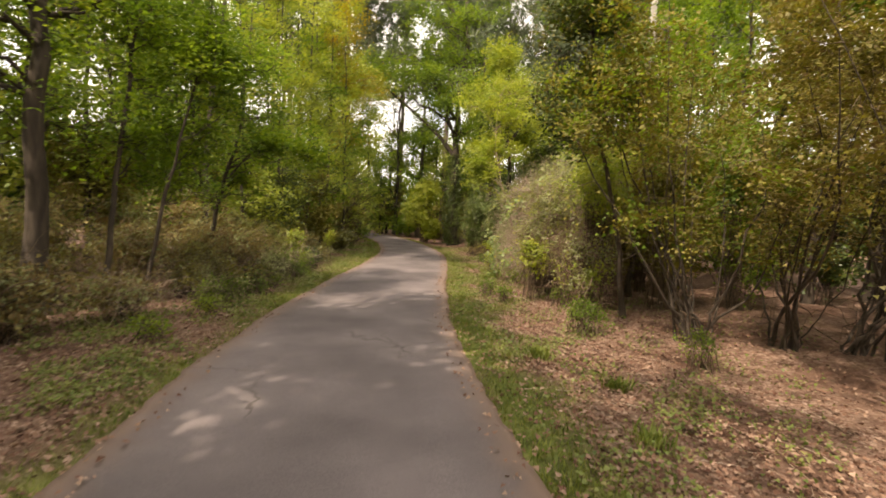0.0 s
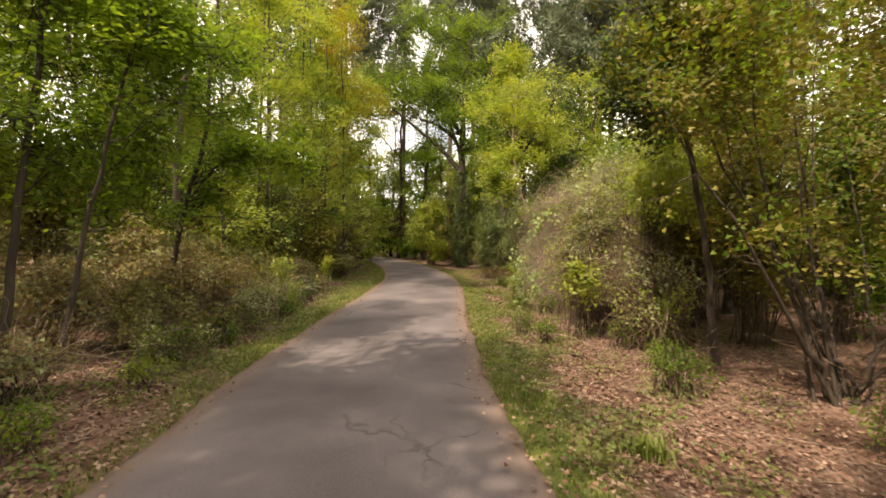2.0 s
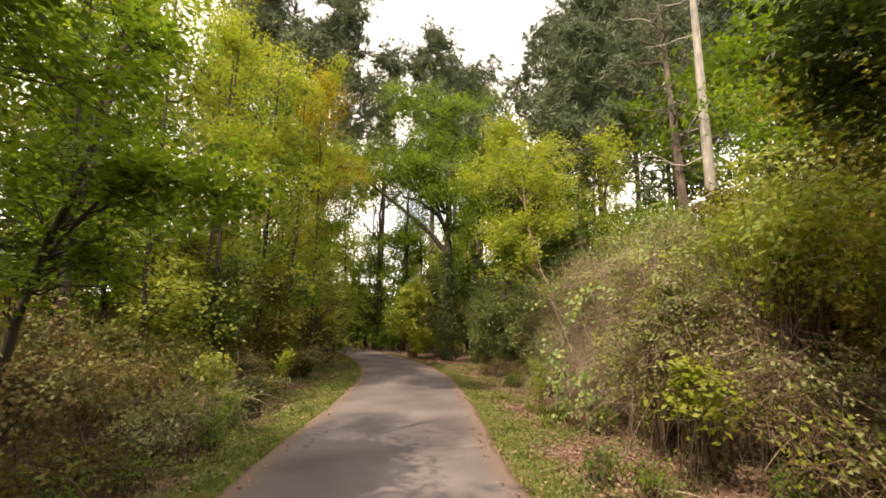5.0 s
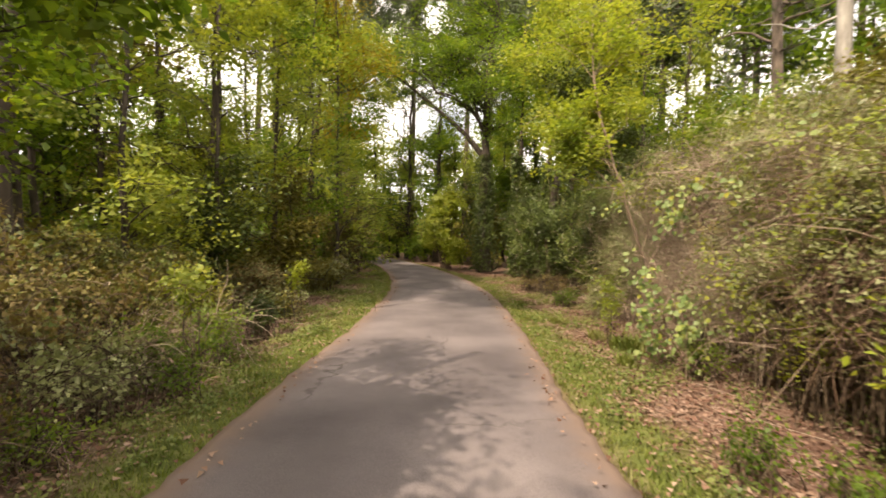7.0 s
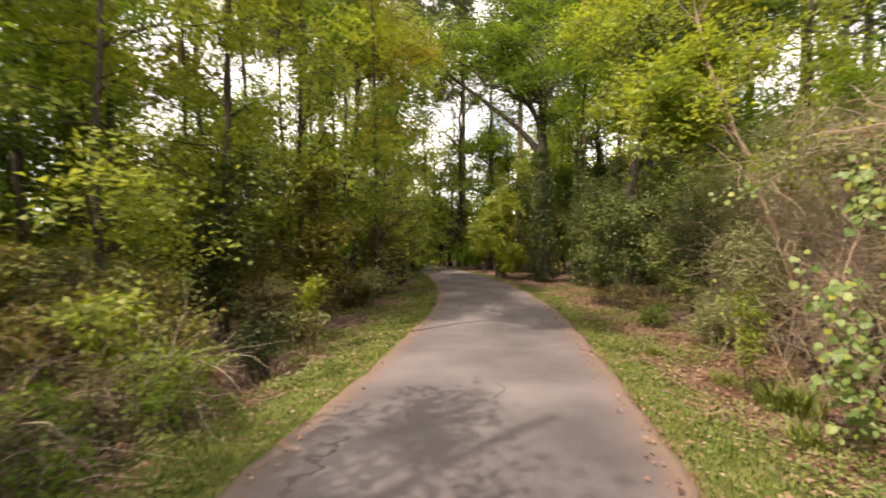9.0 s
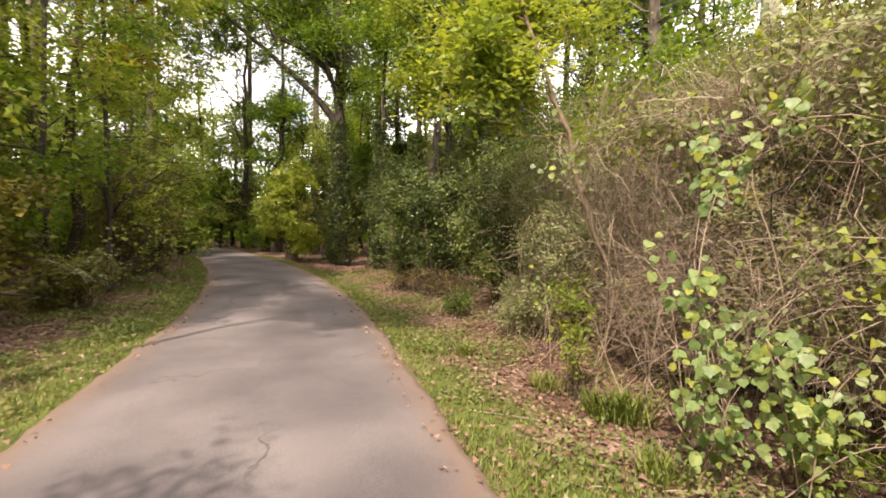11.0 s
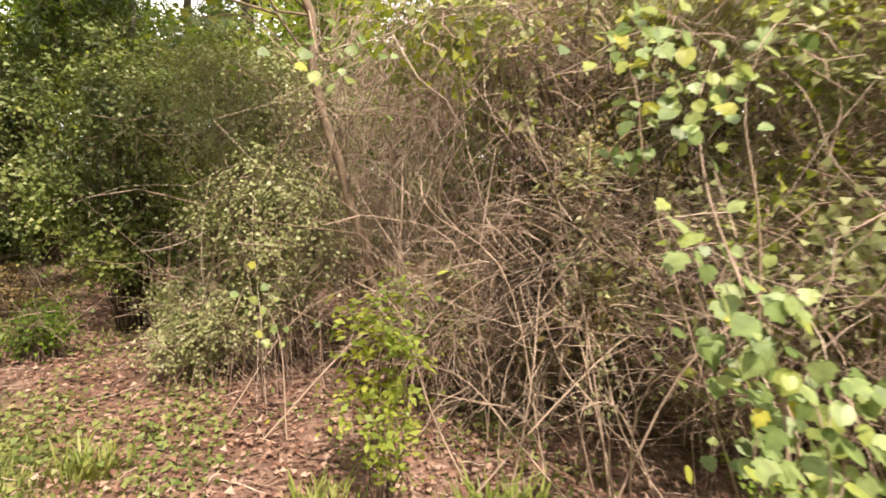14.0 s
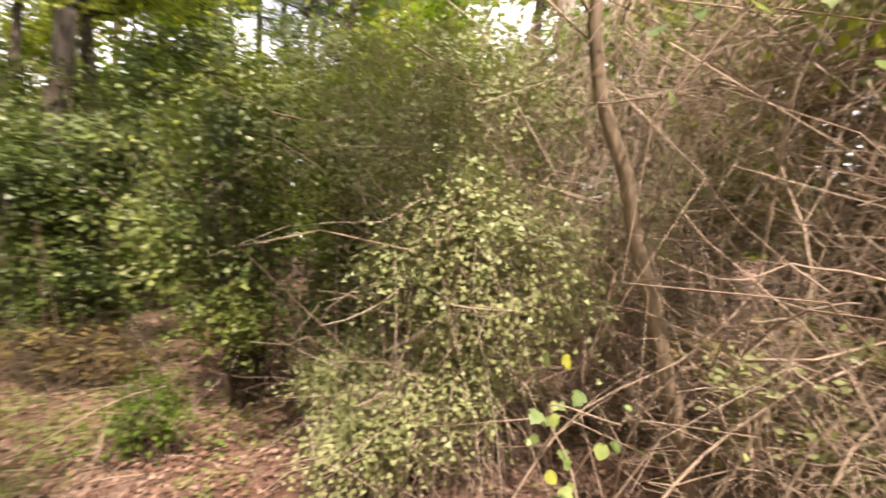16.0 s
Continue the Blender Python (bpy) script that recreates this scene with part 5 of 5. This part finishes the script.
# ---- ground cover ----
def grass():
    rng = np.random.default_rng(300)
    n = 420000
    y = rng.uniform(-1.5, 34, n) ** 1.0
    u = rng.uniform(-2.9, 2.9, n)
    x = centre(y) + u
    keep = (rng.uniform(0, 1, n) < verge_cover(x, y) * np.interp(y, [0, 18, 34], [1, 0.8, 0.35])) & (np.abs(u) > HALF + 0.02)
    patch = np.sin(x * 5.1 + y * 1.3) * np.sin(y * 3.7 - x * 2.2)
    keep &= rng.uniform(-1.6, 1, n) < patch + 0.5
    x, y = x[keep], y[keep]
    n = len(x)
    h = rng.uniform(0.02, 0.06, n) * (1 + 0.4 * (np.sin(x * 3 + y * 2) > 0.5))
    tx = np.array([[1.3, 14.1, 0.14], [1.6, 13.35, 0.22], [1.45, 13.5, 0.18], [1.25, 5.4, 0.13], [1.9, 4.6, 0.12], [1.7, 3.4, 0.12], [1.2, 12.6, 0.14], [0.95, 15.3, 0.12]])
    ex, ey, eh = [], [], []
    for a, b, hh in tx:
        m = 180
        ex.append(a + rng.normal(0, 0.07, m)), ey.append(b + rng.normal(0, 0.07, m)), eh.append(hh * rng.uniform(0.6, 1.5, m))
    x, y, h = np.concatenate([x] + ex), np.concatenate([y] + ey), np.concatenate([h] + eh)
    n = len(x)
    z = ground_z(x, y) - 0.005
    az = rng.uniform(0, 6.28, n)
    lean = rng.uniform(0.2, 1.0, n) * h
    s = np.stack([-np.sin(az), np.cos(az), 0 * az], 1) * (0.0035 + 0.02 * h)[:, None]
    p = np.stack([x, y, z], 1)
    tip = p + np.stack([np.cos(az) * lean, np.sin(az) * lean, h], 1)
    mid = p * 0.55 + tip * 0.45 + np.stack([0 * h, 0 * h, h * 0.18], 1)
    v = np.stack([p, mid + s, tip, mid - s], 1).reshape(-1, 3)
    tagged(quad_object("grass", v, np.arange(4 * n).reshape(-1, 4), M_GRASS), "short patchy green grass along both path edges", "grass", kind="stuff")


def litter():
    rng = np.random.default_rng(310)
    n = 150000
    y = 31 * rng.uniform(0, 1, n) ** 1.5 - 1
    side = rng.uniform(0, 1, n) < 0.58
    d = rng.gamma(1.6, 1.3, n) - 0.25
    x = centre(y) + np.where(side, 1, -1) * (HALF + d)
    keep = (rng.uniform(0, 1, n) > 0.8 * verge_cover(x, y)) & (d < 8) & ((d > -0.02) | (rng.uniform(0, 1, n) < 0.22))
    x, y, d = x[keep], y[keep], d[keep]
    n = len(x)
    z = np.where(d < 0.02, 0.026, ground_z(x, y) + rng.uniform(0.0, 0.03, n))
    v, q = leaf_tris(np.stack([x, y, z], 1), 0.062, rng, 0.45, 0.75, -0.16, 0.2)
    tagged(quad_object("leaf_litter", v, q, M_LITTER), "dry fallen brown leaves scattered over the ground", "fallen leaves", kind="stuff")
    # scattered twigs and needles
    paths = []
    for k in range(2600):
        yy = rng.uniform(0, 22)
        dd = rng.gamma(1.5, 0.9) + 0.5
        xx = centre(yy) + (1 if rng.uniform() < 0.65 else -1) * (HALF + dd)
        a = rng.uniform(0, 6.28)
        ln = rng.gamma(2, 0.09) + 0.06
        t = np.linspace(-0.5, 0.5, 4)
        px, py = xx + np.cos(a) * ln * t + rng.normal(0, 0.01, 4), yy + np.sin(a) * ln * t + rng.normal(0, 0.01, 4)
        r = rng.uniform(0.0015, 0.005)
        paths.append((np.stack([px, py, ground_z(px, py) + 0.012 + rng.uniform(0, 0.02)], 1), np.linspace(r, r * 0.5, 4)))
    v, q = tubes(paths, 3)
    tagged(quad_object("twig_litter", v, q, M_TWIG), "dry twigs lying among fallen leaves", "twigs", kind="stuff")


def low_plants():
    """Seedlings, creepers and small leaves close to the ground on both sides, in patches."""
    rng = np.random.default_rng(320)
    n = 300000
    y = rng.uniform(0, 26, n)
    side = rng.uniform(0, 1, n) < 0.45
    d = rng.gamma(1.7, 1.1, n) + 0.15
    x = centre(y) + np.where(side, 1, -1) * (HALF + d)
    patch = np.sin(x * 2.3 + NOISE_A[1]) * np.sin(y * 1.9 + NOISE_A[2]) + 0.6 * np.sin(x * 5.3 - y * 4.1) + 0.4 * np.sin(y * 8.0 + x * 7.0)
    keep = (rng.uniform(-0.3, 1.6, n) < patch * np.where(side, 0.75, 1.6)) & (d < 7)
    x, y = x[keep], y[keep]
    n = len(x)
    h = np.abs(rng.normal(0, 0.055, n)) + 0.012
    v, q = leaf_tris(np.stack([x, y, ground_z(x, y) + h], 1), 0.05, rng, 0.55, 0.6, -0.1)
    tagged(quad_object("ground_plants", v, q, M_UNDER), "low seedlings and creeping plants on the forest floor", "plants", kind="stuff")


low_plants()
grass()
litter()


# ---- vines with large leaves ----
def leaf_shape(kind):
    """One lobed vine leaf, a slightly cupped fan of quads, 1 long."""
    rim = {0: [(0, 0), (0.2, -0.12), (0.4, 0.02), (0.58, 0.28), (0.38, 0.36), (0.42, 0.62), (0.2, 0.74), (0, 1.0)],
           1: [(0, 0), (0.22, 0.02), (0.4, 0.25), (0.43, 0.5), (0.3, 0.75), (0.12, 0.9), (0, 1.0)]}[kind]
    v, q = [], []
    for s in (1, -1):
        b = len(v)
        for x, y in rim:
            v.append((0, y, -0.10 * y * y))
            v.append((s * x, y + 0.02, 0.18 * abs(x) - 0.12 * y * y - 0.25 * x * x))
        for i in range(len(rim) - 1):
            f = (b + 2 * i, b + 2 * i + 1, b + 2 * i + 3, b + 2 * i + 2)
            q.append(f if s > 0 else f[::-1])
    return np.array(v), np.array(q)


def vine(base, guides, n_leaves, size, label, seed):
    """Climbing vine: stems along the guides, large leaves facing the light, each a piece of its own."""
    rng = np.random.default_rng(seed)
    top = thing("vine", label, "vine", "broad-leaved vines")
    top.location = base
    o = np.array(base, float)
    lines = [smooth_line(g, 18) for g in guides]
    for l in lines:
        v, q = tubes([(l, np.linspace(0.006, 0.002, 18))], 4)
        quad_object("stem", v - o, q, M_TWIG, top)
    shapes = [leaf_shape(0), leaf_shape(1)]
    meshes = []
    for v, q in shapes:
        ob = quad_object("leaf", v, q, M_VINE_PIECE, top, True)
        meshes.append(ob.data)
        bpy.data.objects.remove(ob)
    knots = [l[rng.integers(2, 18)] + rng.normal(0, 0.08, 3) for l in lines for _ in range(9)]
    for k in range(n_leaves):
        p = knots[rng.integers(len(knots))] + rng.normal(0, 0.07, 3)
        ob = new("leaf", meshes[rng.integers(2)])
        ob.parent = top
        s = size * rng.uniform(0.55, 1.25)
        aim = Vector((-0.6 + rng.normal(0, 0.5), -0.35 + rng.normal(0, 0.5), 0.7 + rng.normal(0, 0.35))).normalized()
        down = Vector((rng.normal(0, 0.5), rng.normal(0, 0.5), -1))
        ydir = (down - aim * down.dot(aim)).normalized()
        xdir = ydir.cross(aim)
        m = Matrix((xdir, ydir, aim)).transposed().to_4x4()
        ob.matrix_local = Matrix.Translation(Vector(p - o)) @ m @ Matrix.Scale(s, 4)
    return top


def vine_piece_mat():
    m, nn, ll, bsdf = nodes_of("vine_leaf_piece")
    info = nn.new("ShaderNodeObjectInfo")
    r = ramp_node(nn, [(0, (0.13, 0.2, 0.06)), (0.35, (0.23, 0.32, 0.11)), (0.65, (0.32, 0.4, 0.16)), (0.9, (0.34, 0.4, 0.1)), (1, (0.46, 0.43, 0.06))])
    ll.new(info.outputs["Random"], r.inputs["Fac"])
    n = noise_node(nn, ll, 30, 3)
    rr = ramp_node(nn, [(0.3, (0.75, 0.75, 0.7)), (0.7, (1.15, 1.15, 1.1))])
    ll.new(n.outputs["Fac"], rr.inputs["Fac"])
    mx = nn.new("ShaderNodeMix")
    mx.data_type, mx.blend_type = "RGBA", "MULTIPLY"
    mx.inputs["Factor"].default_value = 1
    ll.new(r.outputs["Color"], mx.inputs["A"])
    ll.new(rr.outputs["Color"], mx.inputs["B"])
    ll.new(mx.outputs["Result"], bsdf.inputs["Base Color"])
    bsdf.inputs["Roughness"].default_value = 0.45
    tr = nn.new("ShaderNodeBsdfTranslucent")
    ll.new(mx.outputs["Result"], tr.inputs["Color"])
    ms = nn.new("ShaderNodeMixShader")
    ms.inputs[0].default_value = 0.45
    ll.new(bsdf.outputs[0], ms.inputs[1])
    ll.new(tr.outputs[0], ms.inputs[2])
    ll.new(ms.outputs[0], nn["Material Output"].inputs["Surface"])
    return m


M_VINE_PIECE = vine_piece_mat()
vine((1.55, 12.6, -0.1), [[(1.55, 12.6, -0.1), (1.42, 12.45, 0.4), (1.4, 12.5, 0.9), (1.42, 12.6, 1.2), (1.55, 12.7, 1.5)],
                         [(1.55, 12.6, -0.1), (1.5, 12.4, 0.5), (1.42, 12.55, 1.0), (1.6, 12.7, 1.4), (1.8, 12.75, 1.75), (2.0, 12.7, 2.0)],
                         [(1.6, 12.5, -0.1), (1.44, 12.38, 0.35), (1.4, 12.36, 0.62), (1.48, 12.42, 0.9)]],
     260, 0.064, "vine with broad pale green leaves climbing the brambles", 400)
vine((1.8, 12.2, -0.1), [[(1.8, 12.2, -0.1), (1.7, 12.25, 0.5), (1.62, 12.3, 0.8), (1.66, 12.2, 0.62), (1.7, 12.1, 0.4)]],
     80, 0.068, "vine with broad green leaves spilling over dry canes", 401)
vine((1.6, 12.45, -0.1), [[(1.6, 12.45, -0.1), (1.45, 12.4, 0.2), (1.43, 12.36, 0.4), (1.5, 12.3, 0.6)], [(1.7, 12.1, -0.1), (1.65, 12.0, 0.5), (1.7, 11.9, 0.75)]],
     90, 0.05, "young vine with small yellow-green leaves below the brambles", 405)
vine((2.2, 12.4, -0.1), [[(2.2, 12.4, -0.1), (1.95, 12.5, 1.2), (1.85, 12.6, 1.8), (2.1, 12.4, 2.3)], [(2.2, 12.4, -0.1), (2.1, 11.9, 1.3), (2.05, 11.7, 2.0), (2.3, 11.4, 2.5)],
                         [(2.2, 12.4, -0.1), (2.1, 12.9, 1.4), (2.0, 13.0, 1.9), (2.1, 13.2, 2.3)]],
     190, 0.064, "vine with pale green leaves over the top of the brambles", 406)
vine((2.0, 14.84, 2.1), [[(2.0, 14.84, 2.1), (1.85, 15.2, 2.45), (1.7, 15.6, 2.45), (1.62, 15.9, 2.2)], [(1.95, 14.83, 2.3), (1.7, 14.6, 2.35), (1.58, 14.4, 2.05), (1.5, 14.1, 2.0)]],
     70, 0.062, "vine with yellowing leaves hanging from the leaning tree", 402)
vine((1.5, 17.2, 4.3), [[(1.5, 17.2, 4.3), (0.8, 17.4, 4.3), (0.35, 17.5, 3.6), (0.3, 17.5, 2.9)], [(1.5, 17.2, 4.3), (1.0, 16.6, 3.4), (0.95, 16.4, 2.7)]],
     70, 0.075, "hanging sprays of yellow-green vine leaves", 403)
vine((1.75, 14.8, -0.1), [[(1.75, 14.8, -0.1), (1.72, 14.82, 0.5), (1.66, 14.9, 0.78), (1.6, 14.65, 0.8)]],
     26, 0.042, "small bright vine sprig before the privet", 404)

# ---- long dead branches leaning through the brambles ----
def dead_branch(a, b, r, seed):
    rng = np.random.default_rng(seed)
    top = thing("dead_branch", "long pale dead branch leaning in the brambles", "branch", "dead branches in the brambles")
    top.location = a
    o = np.array(a, float)
    end = np.array(b, float)
    size = np.linalg.norm(end - o)
    lift = np.array([0, 0, size * rng.uniform(0.1, 0.34)])
    line = smooth_line([o, o * 0.7 + end * 0.3 + lift + rng.normal(0, 0.05 * size, 3), o * 0.35 + end * 0.65 + lift + rng.normal(0, 0.06 * size, 3), end], 14)
    v, q = tubes([(line, np.linspace(r, r * 0.35, 14))], 6)
    quad_object("stem", v - o, q, M_TWIG, top, True)
    for k in range(8):
        i = rng.integers(3, 11)
        e = line[i] + (line[13] - line[0]) * 0.14 + rng.normal(0, 0.17, 3)
        v, q = tubes([(smooth_line([line[i], (line[i] + e) / 2 + rng.normal(0, 0.04, 3), e], 6), np.linspace(r * 0.4, r * 0.12, 6))], 4)
        quad_object("side_twig", v - o, q, M_TWIG, top)


for i, (a, b, r) in enumerate([((1.65, 14.9, -0.09), (3.0, 13.9, 0.9), 0.012), ((1.9, 14.3, -0.09), (2.9, 13.2, 0.75), 0.010), ((1.55, 13.6, -0.08), (2.6, 12.6, 0.7), 0.009),
                               ((1.7, 15.3, -0.09), (2.6, 14.2, 1.3), 0.009), ((1.8, 13.0, -0.09), (2.2, 12.0, 1.1), 0.010), ((1.75, 12.9, -0.09), (1.9, 14.2, 0.45), 0.008),
                               ((1.7, 10.9, -0.09), (2.4, 9.0, 0.9), 0.009), ((1.85, 16.1, -0.09), (2.2, 15.0, 0.9), 0.008), ((1.75, 14.0, -0.09), (2.1, 14.6, 1.7), 0.007),
                               ((1.9, 13.5, -0.09), (1.75, 12.9, 1.3), 0.007), ((1.6, 12.2, -0.09), (2.0, 11.2, 0.5), 0.008), ((2.1, 13.3, -0.09), (1.9, 14.0, 1.5), 0.011), ((2.2, 13.0, -0.09), (2.0, 13.5, 1.8), 0.012), ((1.9, 12.9, -0.09), (2.3, 13.9, 1.2), 0.010), ((2.4, 13.6, -0.09), (1.75, 13.0, 1.0), 0.011), ((2.0, 14.4, -0.09), (1.9, 13.4, 1.1), 0.009), ((2.3, 14.6, -0.09), (1.95, 13.9, 2.0), 0.010), ((2.5, 14.9, -0.09), (1.8, 14.4, 1.4), 0.008), ((2.6, 15.2, -0.09), (2.0, 14.3, 0.7), 0.010), ((2.0, 12.6, -0.09), (1.85, 13.3, 0.8), 0.009)] + [
    ((2.05 + 0.35 * math.sin(5.1 * k), 12.75 + 0.11 * k, -0.09), (1.62 + 0.22 * math.sin(3.3 * k), 12.8 + 0.13 * k + 0.35 * math.cos(2.7 * k), 0.5 + 0.75 * abs(math.sin(1.9 * k))), 0.007 + 0.003 * abs(math.cos(4.1 * k)))
    for k in range(10)]):
    dead_branch(a, b, r * 0.55, 600 + i)


# ---- curtains of dry vine stems ----
def hanging_vines(x0, x1, y0, y1, z_top, n, seed, label):
    rng = np.random.default_rng(seed)
    top = thing("dry_vine_curtain", label, "vine", "curtains of dry vines")
    top.location = ((x0 + x1) / 2, (y0 + y1) / 2, 0)
    o = np.array(top.location)
    paths = []
    for k in range(n):
        x, y = rng.uniform(x0, x1), rng.uniform(y0, y1)
        zt = z_top * rng.uniform(0.7, 1.15)
        zb = zt * rng.uniform(0.02, 0.6)
        p = bent((x, y, zt), (x + rng.normal(0, 0.18), y + rng.normal(0, 0.18), max(zb, -0.08)), 9, rng, 1.15)
        r = rng.gamma(1.5, 0.0009) + 0.0009
        paths.append((p, np.linspace(r, r * 0.6, 9)))
    for l in paths[:12]:
        v, q = tubes([l], 5)
        quad_object("stem", v - o, q, M_TWIG, top)
    v, q = tubes(paths[12:], 3)
    tagged(quad_object("strand_tangle", v - o, q, M_TWIG, top), kind="stuff")


hanging_vines(2.1, 3.4, 13.8, 15.2, 2.6, 260, 700, "dry tan vine stems hanging among the thicket")
hanging_vines(2.6, 4.0, 14.6, 16.2, 3.1, 240, 701, "dry tan vine stems hanging from a leaning tree")
